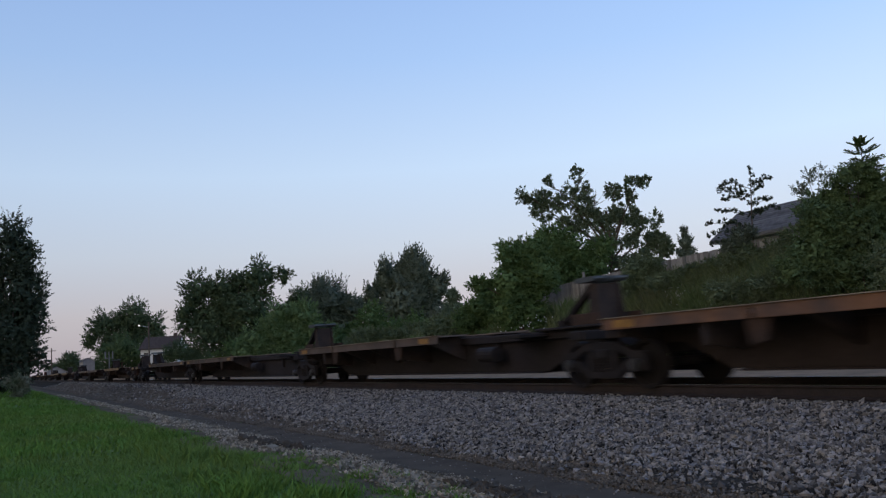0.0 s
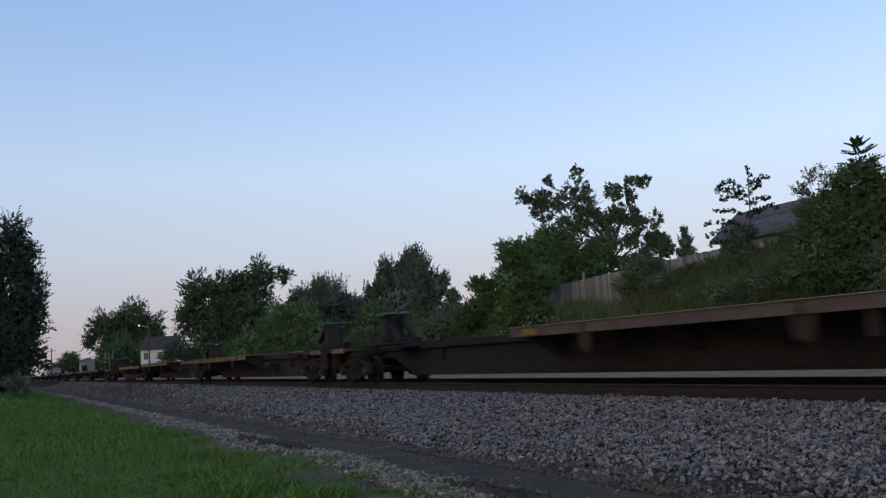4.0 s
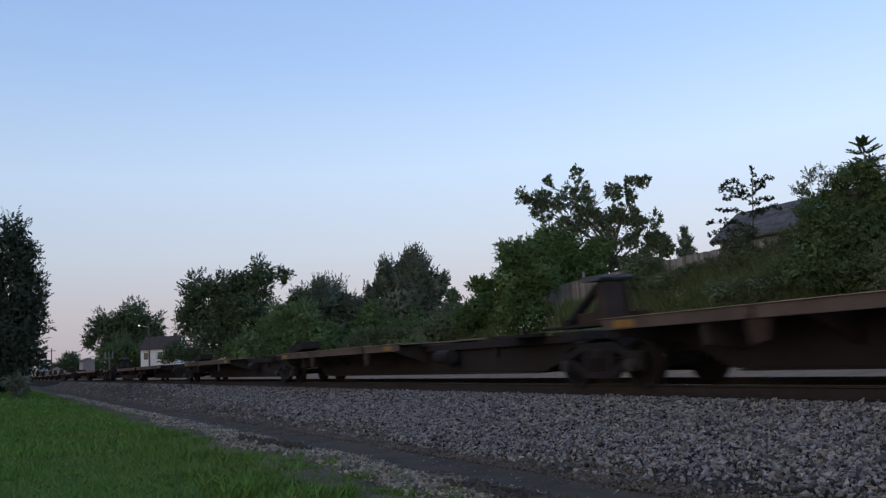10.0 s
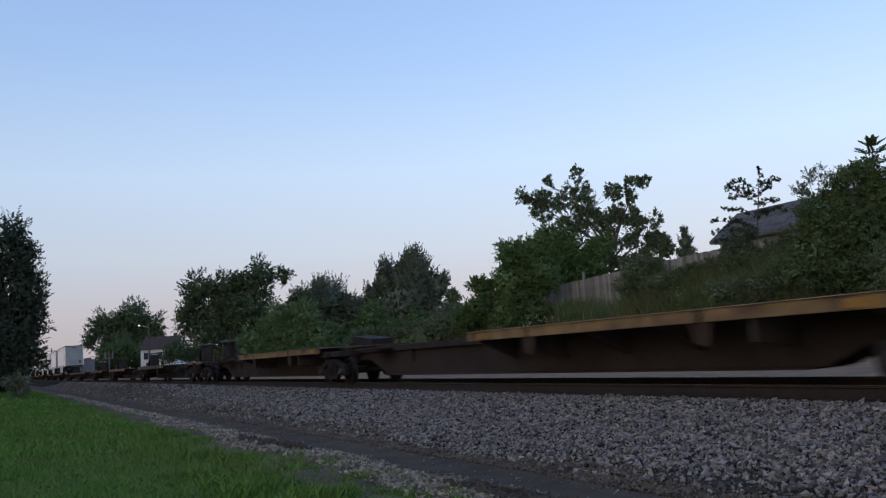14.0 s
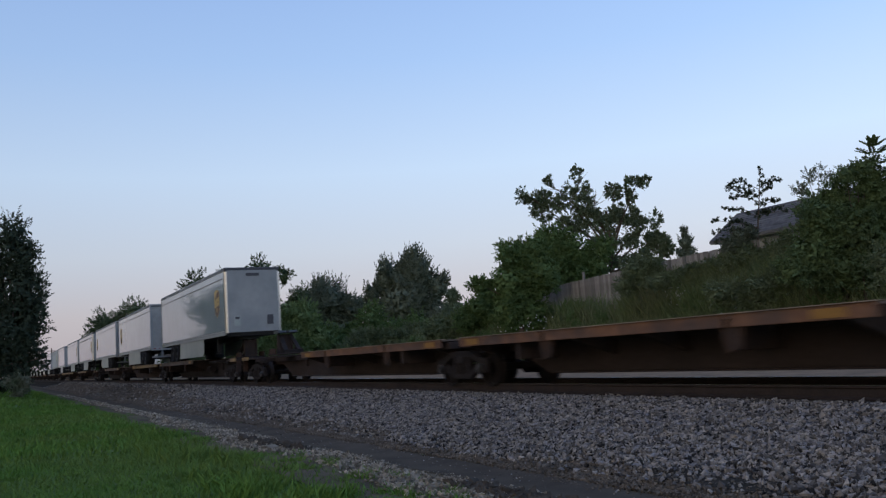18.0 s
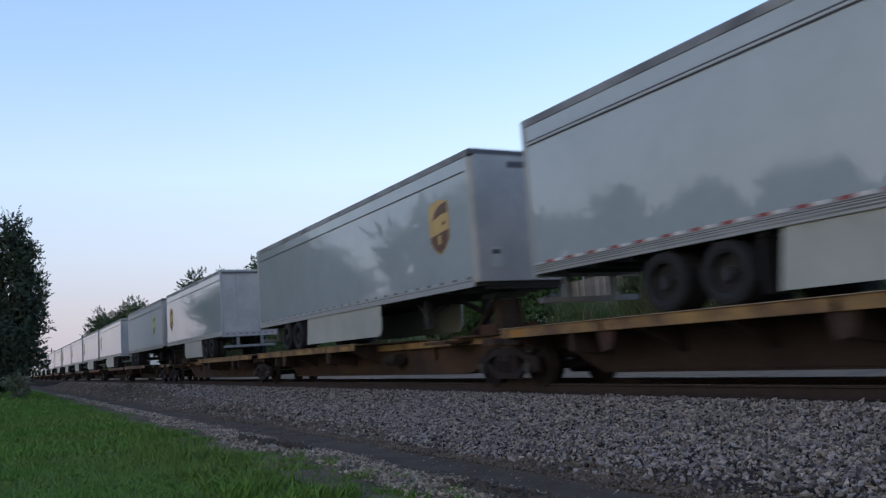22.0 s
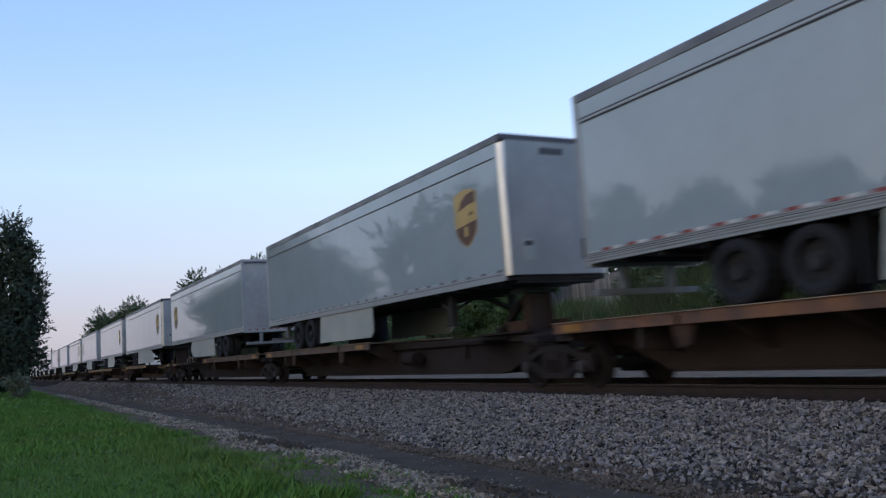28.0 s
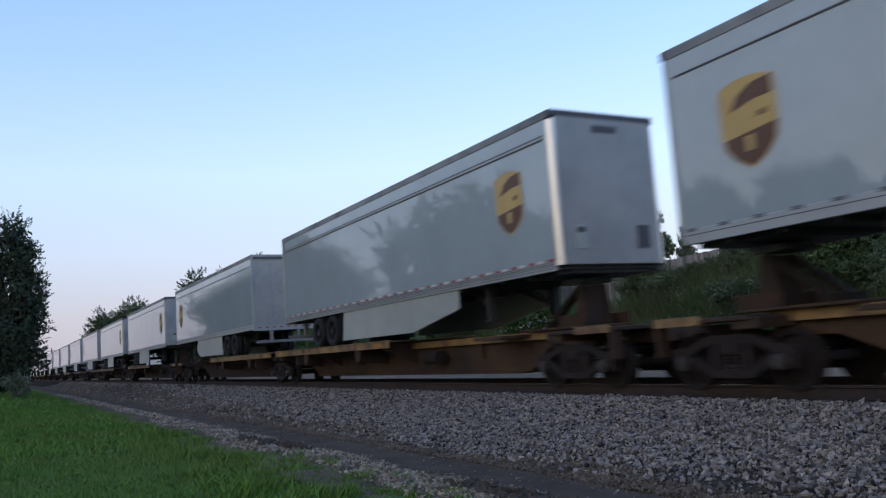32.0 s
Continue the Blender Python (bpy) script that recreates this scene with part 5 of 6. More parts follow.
        for sy in (-1, 1):
            bm = BM()
            # dark sheet standing in for the shade between tyres and skirt
            box(bm, xa + 1.86, xa + 1.9, *sorted((sy * 0.72, sy * 1.24)), 0.12, zb)
            part("gap_shade_sheet", bm, M_RUBBER, t)
            bm = BM()
            prism(bm, pts, *sorted((sy * (w - 0.06), sy * (w - 0.03))))
            part("side_skirt", bm, M_SKIRT, t, "white aerodynamic side skirt")
    if emblem:
        gold, dark, xe, k = (M_GOLD, M_UMBER, h - 1.55, 0.97) if emblem == 1 else (M_LIME, M_DGREEN, h - 3.1, 0.93)
        for sy in (-1, 1):
            bm = BM()
            shield(bm, xe, sy * (w - 0.012 + 0.004), 2.5, k)
            em = part("emblem", bm, gold, body, "plain brown and gold shield emblem" if emblem == 1 else "plain green and lime shield emblem")
            for pts, mat, lift in (([(-0.3, 0.19), (-0.16, 0.4), (0.1, 0.53), (0.45, 0.56), (0.45, 0.3), (0.12, 0.29)], dark, 0.001),
                                   ([(-0.45, -0.2), (0.48, -0.1), (0.44, -0.33), (0.25, -0.52), (0.0, -0.65), (-0.25, -0.52), (-0.43, -0.33)], dark, 0.001),
                                   ([(-0.07, -0.2), (0.07, -0.2), (0.06, -0.42), (-0.06, -0.42)], gold, 0.004), ([(0.18, 0.02), (0.32, 0.04), (0.32, 0.12), (0.18, 0.1)], dark, 0.001)):
                bm = BM()
                prism(bm, [(xe - sy * a * k, 2.5 + b * k) for a, b in pts], *sorted((sy * (w - 0.004), sy * (w + lift))))
                part("emblem_field", bm, mat, em)
    if style == 2:
        bm = BM()
        box(bm, -h - 0.04, -h - 0.031, -1.0, -0.72, zb + 0.55, zb + 0.85)
        part("placard", bm, M_PLACARD, door, "orange placard")
    return t


# truck centres behind the head mark; a pair is two trucks coupled end to end
DOUBLES = [(63.8, 67.7), (121.3, 125.0), (179.4, 183.1), (237.5, 241.4), (328.7, 332.5), (387.0, 390.7), (476.2, 480.2), (534.5, 538.0), (592.5, 596.0), (680.6, 684.2), (738.0, 741.6), (795.8, 799.5)]
SINGLES = [-6.0, 11.5, 27.5, 46.5, 84.8, 102.0, 142.8, 160.8, 199.6, 218.8, 257.6, 275.6, 293.0, 310.6, 349.6, 369.2, 408.0, 425.6, 441.7, 459.3, 497.6, 516.3, 555.8, 573.8, 611.9, 629.6, 646.8, 664.0, 701.7, 720.4, 759.0, 778.0, 817.3]
u = 836.5
while u < 1180:
    DOUBLES.append((u - 1.9, u + 1.9))
    SINGLES += [u + 19.6, u + 38.6]
    u += 57.6

units = []     # (front truck, rear truck)
marks = sorted([(a, a, b) for a, b in DOUBLES] + [(s, s, s) for s in SINGLES])
for (_, fa, fb), (_, ra, rb) in zip(marks, marks[1:]):
    units.append((fb, ra))

# trailers: (front, length, nose forward, skirt, emblem, style)
TRAILERS = [(480.0, 16.15, 1, 5, 1, 0), (500.5, 16.15, 0, 1, 1, 2), (518.7, 16.15, 0, 1, 1, 0), (538.0, 16.15, 1, 1, 1, 1), (556.3, 16.6, 1, 5, 1, 0), (579.2, 13.72, 0, 3, 1, 0), (594.4, 14.95, 1, 0, 2, 1), (613.7, 16.15, 0, 1, 1, 0), (631.0, 16.15, 0, 1, 1, 0), (648.6, 16.15, 0, 1, 1, 0)]
TRAILERS += [(665.6, 16.15, 0, 1, 1, 0), (684.4, 15.7, 1, 2, 1, 1), (702.65, 16.6, 1, 3, 1, 0), (723.0, 16.15, 0, 1, 1, 0), (742.2, 16.15, 1, 4, 1, 0), (760.6, 15.8, 1, 1, 1, 0), (780.2, 16.15, 0, 1, 1, 2), (799.3, 16.35, 1, 2, 1, 1), (819.9, 16.15, 0, 1, 1, 0)]
u = 839.4
rng = random.Random(5)
while u < 1165:
    TRAILERS.append((u, 16.15, rng.choice((0, 1)), rng.choice((1, 1, 3)), 1, 0))
    u += 19.2

truck = wheelset_truck()
first = True
for a, b in DOUBLES + [(s, None) for s in SINGLES]:
    for q in (a, b):
        if q is None:
            continue
        ob = truck if first else copy_thing(truck, Matrix())
        first = False
        ride(ob, q, 0, RAIL_Z)



def coupled_ends():
    """The platforms of two car ends over their trucks, joined by a coupler."""
    t = thing("coupled_car_ends", "grimy steel end platforms of two cars joined by couplers", "coupler", "coupled car ends of the train")
    for sx in (-1, 1):
        bm = BM()
        box(bm, *sorted((sx * 0.5, sx * 2.35)), -1.2, 1.2, 0.93, 1.0, 0.015)
        plate = part("end_platform", bm, M_HITCH, t)
        for sy in (-1, 1):
            bm = BM()
            box(bm, *sorted((sx * 0.55, sx * 1.5)), *sorted((sy * 1.204, sy * 1.24)), 0.9, 1.04, 0.008)
            part("platform_edge", bm, M_EDGE_YELLOW, plate)
            bm = BM()
            box(bm, *sorted((sx * 0.52, sx * 0.6)), *sorted((sy * 1.0, sy * 1.2)), 0.45, 0.93)
            part("end_step", bm, M_BRACKET, plate)
        bm = BM()
        box(bm, *sorted((sx * 0.12, sx * 1.4)), -0.16, 0.16, 0.68, 0.9, 0.02)
        part("draft_sill", bm, M_HITCH, plate)
        bm = BM()
        bar(bm, (sx * 0.6, 0.4, 0.7), (sx * 0.04, 0.36, 0.42), 0.05)
        part("brake_hose", bm, M_RUBBER, plate)
    bm = BM()
    box(bm, -0.3, 0.3, -0.13, 0.13, 0.7, 0.86, 0.04)
    part("knuckle", bm, M_CAST, t)
    return t


ends = coupled_ends()
for k, (a, b) in enumerate(DOUBLES):
    ob = ends if k == 0 else copy_thing(ends, Matrix())
    ride(ob, (a + b) / 2, 0 if k % 2 else 180, RAIL_Z)

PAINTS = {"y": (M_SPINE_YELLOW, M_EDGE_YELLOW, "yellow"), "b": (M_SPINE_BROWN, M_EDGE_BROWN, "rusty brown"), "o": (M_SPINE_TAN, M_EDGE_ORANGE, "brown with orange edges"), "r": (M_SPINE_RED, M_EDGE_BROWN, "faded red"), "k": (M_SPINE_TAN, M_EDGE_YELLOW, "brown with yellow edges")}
COLOURS = "obbbkbbkyybrkbbbbbkkkbobooBkbkyybbobbobbyyyyk".lower()
FLIP = {3, 6, 9, 11, 12, 17, 19, 20, 25}
DECKS = {3: 12.2, 9: 11.3, 11: 12.7, 12: 12.3, 27: 11.2}     # wheel decks longer than the rest
HITCHES = {1: 1.1, 5: 1.7, 9: 1.0, 10: 0.5, 11: 0.35, 12: 0.25, 17: 1.4, 23: 1.0}     # hitch to truck centre
FOLDED = {13, 15, 16, 18, 19}
LOW_DECK = {14, 15, 16, 17, 21, 22, 23, 24, 25}
POLISHED = (480.0, 538.0, 702.65, 742.2, 799.3)
fronts = sorted(TRAILERS)
cache = {}
for i, (a, b) in enumerate(units):
    mid, length = (a + b) / 2, round((b - a) * 2) / 2
    load = [tr for tr in fronts if abs(tr[0] + tr[1] / 2 - mid) < 6]
    nose = load[0][2] if load else (0 if i in FLIP else 1)
    c = COLOURS[i % len(COLOURS)]
    paint, edge, word = PAINTS[c]
    up = i not in FOLDED
    drop = 0.1 if i in LOW_DECK and not load else -0.06 if i == 8 else 0.0
    reach = DECKS.get(i, 10.4)
    back = HITCHES.get(i, 0.8)
    if load:    # under the trailer's kingpin
        front, span = load[0][0], load[0][1]
        back = round(max(0.3, min(3.5, front + 0.95 - a if nose else b - front - span + 0.95)), 1)
    key = (length, c, up, drop, reach, back)
    if key not in cache:
        cache[key] = spine_unit(length, paint, edge, up, drop, "weathered %s spine car platform, %s" % (word, "carrying a trailer" if load else "empty, hitch %s" % ("raised" if up else "folded")), reach, back)
        ob = cache[key]
    else:
        ob = copy_thing(cache[key], Matrix())
    ride(ob, mid, 0 if nose else 180, RAIL_Z)

SLIDES = {742.2: 0.65, 760.6: 0.25, 500.5: -0.5, 518.7: 0.6, 538.0: 0.2}     # wheels moved along the frame
SKIRT_ENDS = {518.7: 4.7, 631.0: 4.55}
cache = {}
for front, length, nose, skirt, emblem, style in TRAILERS:
    key = (length, skirt, emblem, style, front in POLISHED, SLIDES.get(front, 0.0), SKIRT_ENDS.get(front, 5.4))
    if key not in cache:
        cache[key] = van_trailer(*key)
        ob = cache[key]
    else:
        ob = copy_thing(cache[key], Matrix())
    ob["label"] = "pale grey van trailer with shield emblem, %s on spine car" % ("nose first" if nose else "doors first")
    ride(ob, front + length / 2, 0 if nose else 180, 1.05)

# ---- ballast, grass and weeds ----
def scatter_stones(name, count, x0, x1, y0, y1, size, mat, label, seed, lift=0.02, density=None):
    """Angular stones, each a skewed lump of eight faces."""
    rng = np.random.default_rng(seed)
    x = x0 + (x1 - x0) * rng.random(count)
    y = y0 + (y1 - y0) * rng.random(count)
    if density is not None:
        keep = rng.random(count) < density(x, y)
        x, y = x[keep], y[keep]
    n = len(x)
    z = np.array([ground_z(a, b) for a, b in zip(x, y)]) + lift
    cube = 1.45 * np.array([(1, 0.2, -0.1), (0.1, 1, 0.2), (-1, -0.2, 0.1), (0.1, -1, -0.2), (0.3, 0.1, 1), (-0.3, 0.1, -1)])
    v = np.repeat(cube[None], n, 0) * (0.6 + 0.6 * rng.random((n, 6, 1))) + 0.2 * rng.normal(size=(n, 6, 3))
    v *= (size * (0.5 + rng.random((n, 1, 1)))) * (0.6 + 0.8 * rng.random((n, 1, 3)))
    q = rng.normal(size=(n, 4)); q /= np.linalg.norm(q, axis=1)[:, None]
    w, a, b, c = q.T
    rot = np.stack([1 - 2 * (b * b + c * c), 2 * (a * b - c * w), 2 * (a * c + b * w), 2 * (a * b + c * w), 1 - 2 * (a * a + c * c), 2 * (b * c - a * w), 2 * (a * c - b * w), 2 * (b * c + a * w), 1 - 2 * (a * a + b * b)], 1).reshape(n, 3, 3)
    v = np.einsum("nij,nkj->nki", rot, v) + np.stack([x, y, z], 1)[:, None]
    f = np.array([(0, 1, 4), (1, 2, 4), (2, 3, 4), (3, 0, 4), (1, 0, 5), (2, 1, 5), (3, 2, 5), (0, 3, 5)])
    faces = (f[None] + 6 * np.arange(n)[:, None, None]).reshape(-1, 3)
    return tagged(raw(name, v.reshape(-1, 3), faces.tolist(), mat), label, "gravel", "", "stuff")


def clear_stone(x, y):
    """Clean ballast on the upper slope; dust covers its foot, higher up farther along the track."""
    foot = 5.75 + 2.1 * np.clip((-x - 11) / 45, 0, 1) + 0.18 * np.sin(x * 0.7) + 0.1 * np.sin(x * 2.1 + y)
    return np.clip((y - foot) / 0.75, 0.06, 1)


def dusty(x, y):
    return 1.08 - clear_stone(x, y)


scatter_stones("ballast_stones", 70000, -17, -1.0, 5.7, 9.15, 0.0195, M_STONE, "grey angular crushed ballast stones by the track", 41, 0.05, clear_stone)
scatter_stones("ballast_stones", 46000, -40, -17, 5.7, 9.15, 0.024, M_STONE, "grey angular crushed ballast stones by the track", 42, 0.05, clear_stone)
scatter_stones("ballast_stones", 20000, -130, -40, 5.8, 9.15, 0.042, M_STONE, "grey angular crushed ballast stones by the track", 43, 0.05, clear_stone)
scatter_stones("dusty_gravel", 26000, -20, -2.0, 5.5, 7.0, 0.012, M_DUST, "brown dusty gravel at the ballast's foot", 98, 0.035, dusty)
scatter_stones("dusty_gravel", 20000, -46, -20, 5.5, 8.3, 0.021, M_DUST, "brown dusty gravel at the ballast's foot", 99, 0.035, dusty)
scatter_stones("dusty_gravel", 12000, -120, -46, 5.5, 9.0, 0.04, M_DUST, "brown dusty gravel at the ballast's foot", 100, 0.035, dusty)
scatter_stones("ballast_stones", 5000, -30, -1.0, 9.15, 12.2, 0.024, M_STONE, "grey angular crushed ballast stones by the track", 44, 0.02)
scatter_stones("ballast_stones", 9000, -1.0, 24, 5.85, 9.15, 0.032, M_STONE, "grey angular crushed ballast stones by the track", 49, 0.05)
scatter_stones("gravel_edge", 20000, -26, -3.0, 3.6, 4.95, 0.021, M_PALE_STONE, "pale loose gravel along the lawn's edge", 45, 0.02,
               lambda x, y: np.clip(1.1 - np.abs(y - 4.28 - 0.12 * np.sin(x * 0.9)) / 0.42, 0, 1) * (0.45 + 0.55 * np.sin(x * 2.3 + 3 * y) ** 2))
scatter_stones("gravel_edge", 9000, -70, -22, 4.1, 4.8, 0.035, M_PALE_STONE, "pale loose gravel along the lawn's edge", 48, 0.02, lambda x, y: np.clip(1.2 - np.abs(y - 4.42) / 0.3, 0, 1))
scatter_stones("dusty_gravel", 12000, -26, -2.0, 5.05, 5.75, 0.009, M_DUST, "brown dusty gravel at the asphalt's edge", 101, 0.02, lambda x, y: np.clip((y - 5.38 - 0.1 * np.sin(x * 1.1) - 0.06 * np.sin(x * 3.7)) / 0.22, 0, 1))
scatter_stones("dusty_gravel", 7000, -70, -26, 5.0, 5.75, 0.017, M_DUST, "brown dusty gravel at the asphalt's edge", 102, 0.02, lambda x, y: np.clip((y - 5.3 - 0.15 * np.sin(x * 0.6)) / 0.25, 0, 1))
scatter_stones("gravel_edge", 8000, -26, -3.0, 4.5, 5.0, 0.012, M_PALE_STONE, "pale loose gravel along the lawn's edge", 103, 0.02, lambda x, y: np.clip((4.86 + 0.09 * np.sin(x * 1.4) + 0.05 * np.sin(x * 4.1) - y) / 0.2, 0, 1))
scatter_stones("path_grit", 1500, -30, -2.0, 4.6, 5.7, 0.008, M_STONE, "fine dark grit on the cinder path", 46, 0.015)


def blades(name, count, area, height, mat, label, seed, lean=0.35, width=0.008, keep=None, base=ground_z, taper=False):
    rng = np.random.default_rng(seed)
    x0, x1, y0, y1 = area
    x = x0 + (x1 - x0) * rng.random(count)
    y = y0 + (y1 - y0) * rng.random(count)
    if keep is not None:
        ok = rng.random(count) < keep(x, y)
        x, y = x[ok], y[ok]
    n = len(x)
    z = np.array([base(a, b) for a, b in zip(x, y)])
    p = np.stack([x, y, z - 0.01], 1)
    ang = rng.random(n) * 2 * math.pi
    side = np.stack([np.cos(ang), np.sin(ang), np.zeros(n)], 1)
    bend = rng.normal(size=(n, 3)) * lean
    bend[:, 2] = 1.0
    hgt = (height * (0.45 + 0.9 * rng.random(n) ** 1.5))[:, None]
    if taper:
        hgt *= np.clip((4.15 - y) / 1.1, 0.3, 1)[:, None]
    w = (width * (0.6 + 0.8 * rng.random(n)))[:, None]
    m = p + bend * hgt * 0.55
    top = p + bend * hgt + np.stack([bend[:, 0], bend[:, 1], np.zeros(n)], 1) * hgt * 0.5
    v = np.stack([p - side * w, p + side * w, m + side * w * 0.8, top, m - side * w * 0.8], 1)
    i = 5 * np.arange(n)
    faces = np.concatenate([np.stack([i, i + 1, i + 2, i + 4], 1)]).tolist() + np.stack([i + 4, i + 2, i + 3], 1).tolist()
    return tagged(raw(name, v.reshape(-1, 3), faces, mat), label, "grass", "", "stuff")


def lawn_edge(x, y):
    limit = 4.12 - 0.12 * np.clip((x + 15.0) / 3.0, 0, 1) + 0.16 * np.sin(x * 0.8) + 0.10 * np.sin(x * 2.3 + 1) + 0.06 * np.sin(x * 5.1)
    soft = 0.3 + 0.75 * np.clip((x + 15.0) / 4.0, 0, 1)
    patch = 0.75 + 0.35 * np.sin(x * 3.7 + 2 * np.sin(y * 4.1)) * np.sin(y * 5.3 + x)
    k = np.clip((limit - y) / soft, 0, 1)
    return k ** 0.45 * np.where(k < 1, patch, 1.0)


blades("grass", 90000, (-16, -3, -1.5, 4.5), 0.07, M_BLADE, "short green lawn grass beside the path", 51, width=0.006, lean=0.5, keep=lawn_edge, taper=True)
blades("grass", 12000, (-3, 9, -6, 4.4), 0.085, M_BLADE, "short green lawn grass beside the path", 64, width=0.014, keep=lawn_edge, taper=True)
blades("grass", 8000, (-16, -3, -7, -1.5), 0.085, M_BLADE, "short green lawn grass beside the path", 65, width=0.014)
blades("grass", 45000, (-40, -16, -3.5, 4.5), 0.11, M_BLADE, "short green lawn grass beside the path", 52, width=0.016, keep=lawn_edge, taper=True)
blades("grass", 22000, (-95, -40, -8, 4.4), 0.14, M_BLADE, "short green lawn grass beside the path", 53, width=0.035, keep=lawn_edge, taper=True)
def tufts(x, y):
    v = np.sin(x * 2.1) * np.sin(y * 3.3 + x) + 0.5 * np.sin(x * 5.7 + y * 2.0)
    limit = 3.85 + 0.2 * np.sin(x * 1.7)
    return np.clip(v * 1.2 - 0.1, 0.06, 1) * np.clip((limit - y) / 0.3, 0, 1)


blades("grass_tufts", 34000, (-19, -4, 2.2, 4.5), 0.19, M_BLADE, "taller grass tufts at the lawn's edge", 54, width=0.009, keep=tufts, taper=True)


def sparse(x, y):
    v = np.sin(x * 4.3 + 1.5 * np.sin(y * 6)) * np.sin(y * 7.1 + 0.8 * x) + 0.4 * np.sin(x * 11)
    return np.clip(v * 1.3 - 0.15, 0.05, 1) * np.clip((4.42 - y) / 0.25, 0, 1)


blades("grass_tufts", 15000, (-13.0, -5.5, 3.55, 4.45), 0.075, M_BLADE, "thin grass growing through the gravel edge", 67, width=0.006, keep=sparse)


def weed_bank(x, y):
    return np.clip(0.55 + 0.6 * np.sin(x * 0.9 + 1.5 * np.sin(y)) * np.sin(y * 0.8 + 0.6 * x), 0.15, 1)


blades("bank_weeds", 62000, (-48, -3, 20.2, 24.5), 0.55, M_WEED, "tall tangled weeds covering the bank", 55, width=0.013, lean=0.35, keep=weed_bank)
blades("fence_weeds", 9000, (-37, -26, 23.2, 24.6), 0.95, M_WEED, "tall seeding weeds leaning on the fence", 58, width=0.016, lean=0.25, keep=weed_bank)
blades("fence_weeds", 15000, (-26.5, -17, 22.6, 24.2), 1.45, M_WEED, "tall seeding weeds leaning on the fence", 59, width=0.014, lean=0.25)
blades("bank_weeds", 20000, (-26, -9, 20.7, 22.8), 0.95, M_WEED, "tall tangled weeds covering the bank", 63, width=0.011, lean=0.3, keep=weed_bank)
blades("bank_weeds", 16000, (-110, -48, 20.2, 27), 0.8, M_WEED, "tall tangled weeds covering the bank", 56, width=0.05, lean=0.3, keep=weed_bank)
wr = np.random.default_rng(57)
wx, wy = -46 + 42 * wr.random(130), 20.6 + 3.6 * wr.random(130)
v, f = leaves(wr, [(float(a), 0.0, 0.3, 0.3) for a in wx], 130 * 300, 0.05, 0.9)
v = np.array(v).reshape(130, -1, 3)
hz = np.array([ground_z(a, b) for a, b in zip(wx, wy)]) + 0.3 + 0.35 * wr.random(130)
grow = 0.7 + 0.9 * wr.random(130)
v[:, :, 0] = (v[:, :, 0] - wx[:, None]) * grow[:, None] + wx[:, None]
v[:, :, 1] = v[:, :, 1] * grow[:, None] + wy[:, None]
v[:, :, 2] = v[:, :, 2] * grow[:, None] + hz[:, None]
tagged(raw("bank_brush", v.reshape(-1, 3), f, M_LEAF_MID), "low leafy brush scattered over the bank", "brush", "", "stuff")
fx = np.concatenate([-23.7 + 0.8 * wr.random(40), -35.0 + 4.5 * wr.random(50), -20.6 + 1.2 * wr.random(14)])
fy = np.concatenate([22.6 + 0.3 * wr.random(40), 21.7 + 0.6 * wr.random(50), 22.0 + 0.5 * wr.random(14)])
fz = np.array([ground_z(a, b) for a, b in zip(fx, fy)]) + np.concatenate([0.9 + 0.6 * wr.random(40), 1.05 + 0.35 * wr.random(50), 0.4 + 0.6 * wr.random(14)])
o = np.array([(-1, 0, 0), (0, -1, 0), (1, 0, 0), (0, 1, 0), (0, 0, 0.7), (0, 0, -0.7)]) * 0.04
fv = (np.stack([fx, fy, fz], 1)[:, None] + o[None]).reshape(-1, 3)
ff = [tuple(6 * i + k for k in tri) for i in range(len(fx)) for tri in ((0, 1, 4), (1, 2, 4), (2, 3, 4), (3, 0, 4), (1, 0, 5), (2, 1, 5), (3, 2, 5), (0, 3, 5))]
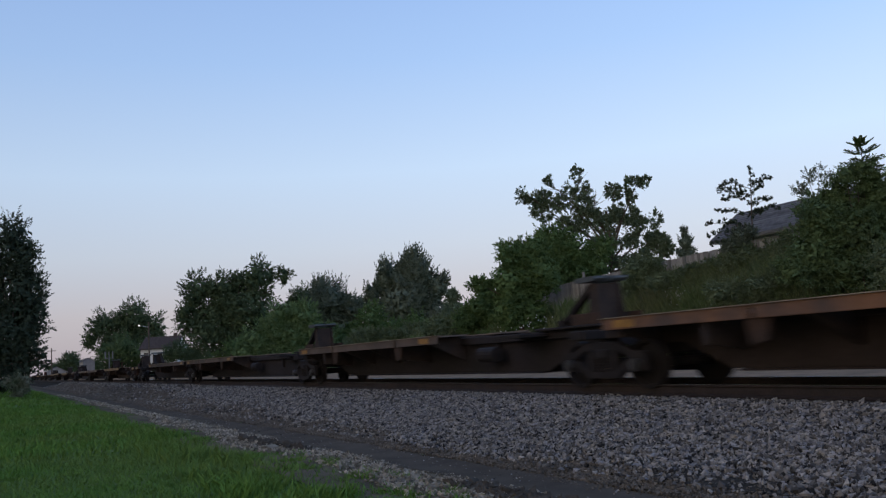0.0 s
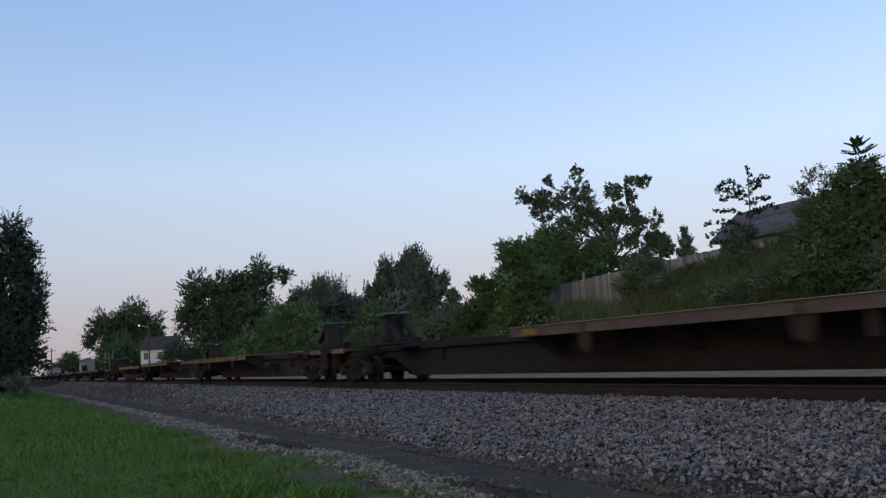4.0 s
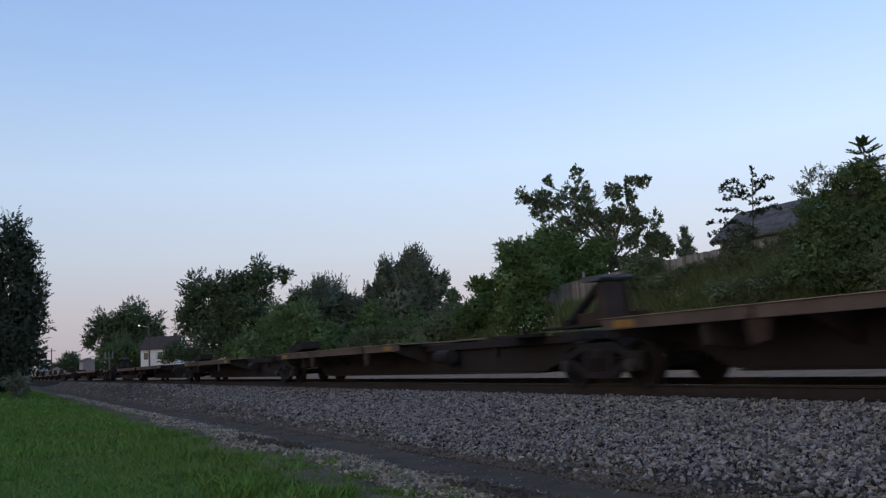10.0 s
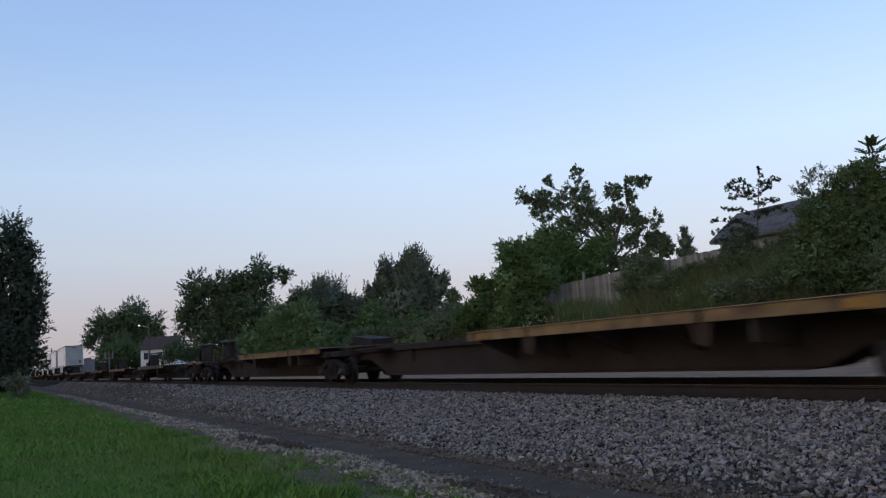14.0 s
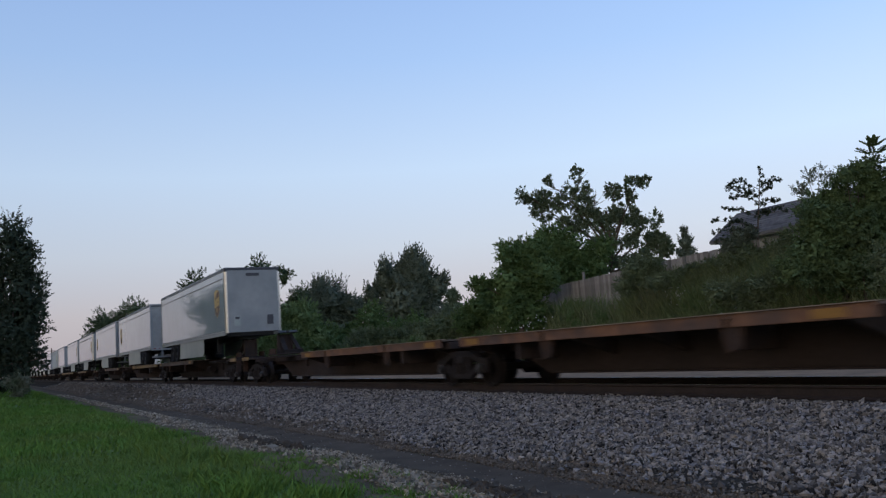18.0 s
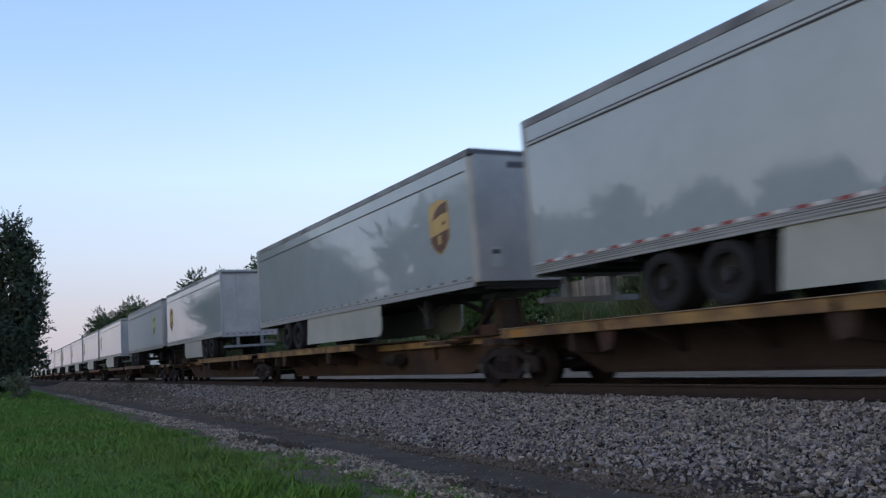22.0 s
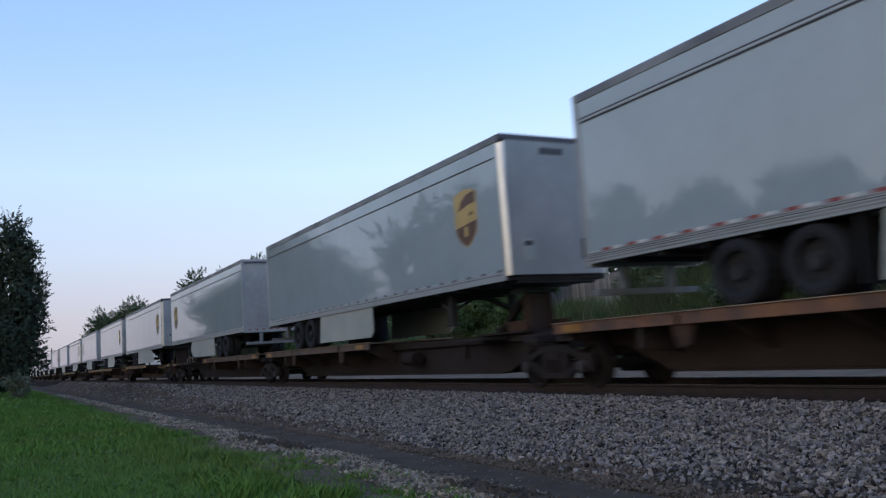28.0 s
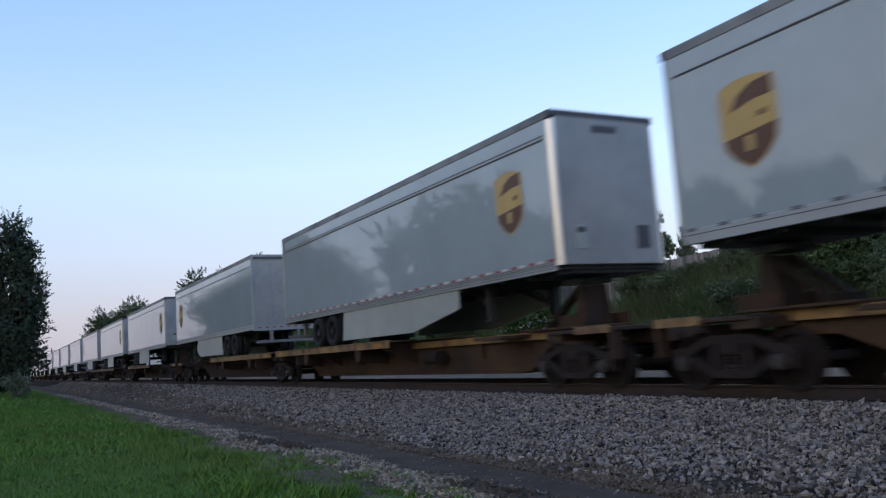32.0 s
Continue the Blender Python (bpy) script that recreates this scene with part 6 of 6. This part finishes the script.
tagged(raw("wild_flowers", fv, ff, M_FLOWER), "small white wild flowers among the weeds", "flowers", "", "stuff")

slab = BM()
prism(slab, [(-0.18, -0.03), (0.14, -0.04), (0.19, 0.02), (0.03, 0.05), (-0.15, 0.035)], -0.09, 0.08)
tagged(part("flat_stone", slab, M_PALE_STONE), "flat pale stone at the lawn's edge", "stone").matrix_basis = pose(-14.1, 4.1, -0.73, 4, 0, 20)
scatter_stones("broken_asphalt", 900, -16.6, -13.0, 4.15, 4.75, 0.045, M_MUD, "dark broken chunks of asphalt at the path's edge", 61, 0.02, lambda x, y: np.clip(1.2 - np.abs(y - 4.35 - 0.11 * (x + 15) * 0.5) / 0.2 - np.abs(x + 14.8) / 2.4, 0, 1))
scatter_stones("broken_asphalt", 260, -8.2, -6.2, 4.3, 4.7, 0.04, M_MUD, "dark broken chunks of asphalt at the path's edge", 62, 0.02)

# sleepers under the rails
bm = BM()
box(bm, -0.115, 0.115, -1.3, 1.3, -0.17, 0.0, 0.012)
me = bpy.data.meshes.new("sleeper")
bm.to_mesh(me)
bm.free()
me.materials.append(M_TIE)
track = thing("track", "single railway track on timber sleepers", "railway track", "", "structure")
for k in range(240):
    ob = new("sleeper", me)
    ob.parent = track
    ob.matrix_basis = pose(-125.0 + k * 0.535, TRACK_Y + random.uniform(-0.03, 0.03), RAIL_Z - 0.187, 0, 0, random.uniform(-1, 1))


def motions():
    """The train runs past at an even speed."""
    for ob, u, turn, z in moving:
        walk(ob, [(t, pose(SPEED * t - u, TRACK_Y, z, 0, 0, turn)) for t in (0.0, 16.0, 32.0)])
    # the two slender trees lean to and fro in the train's wind
    for ob, amount in ((sapling, 1.0), (heaven, 1.1)):
        home = ob.matrix_basis.copy()
        walk(ob, [(t, home @ pose(0, 0, 0, 0, amount * a)) for t, a in ((0, -1.2), (3, -1.8), (6, -2.8), (9, 0.3), (11, -1.0), (13, 2.2), (14.5, 2.8), (16.5, 3.0), (19, 3.2), (21, 1.0), (23, 0.8), (25, 1.8), (28, 0.5), (30, 1.8), (32, 0.6))])


motions()
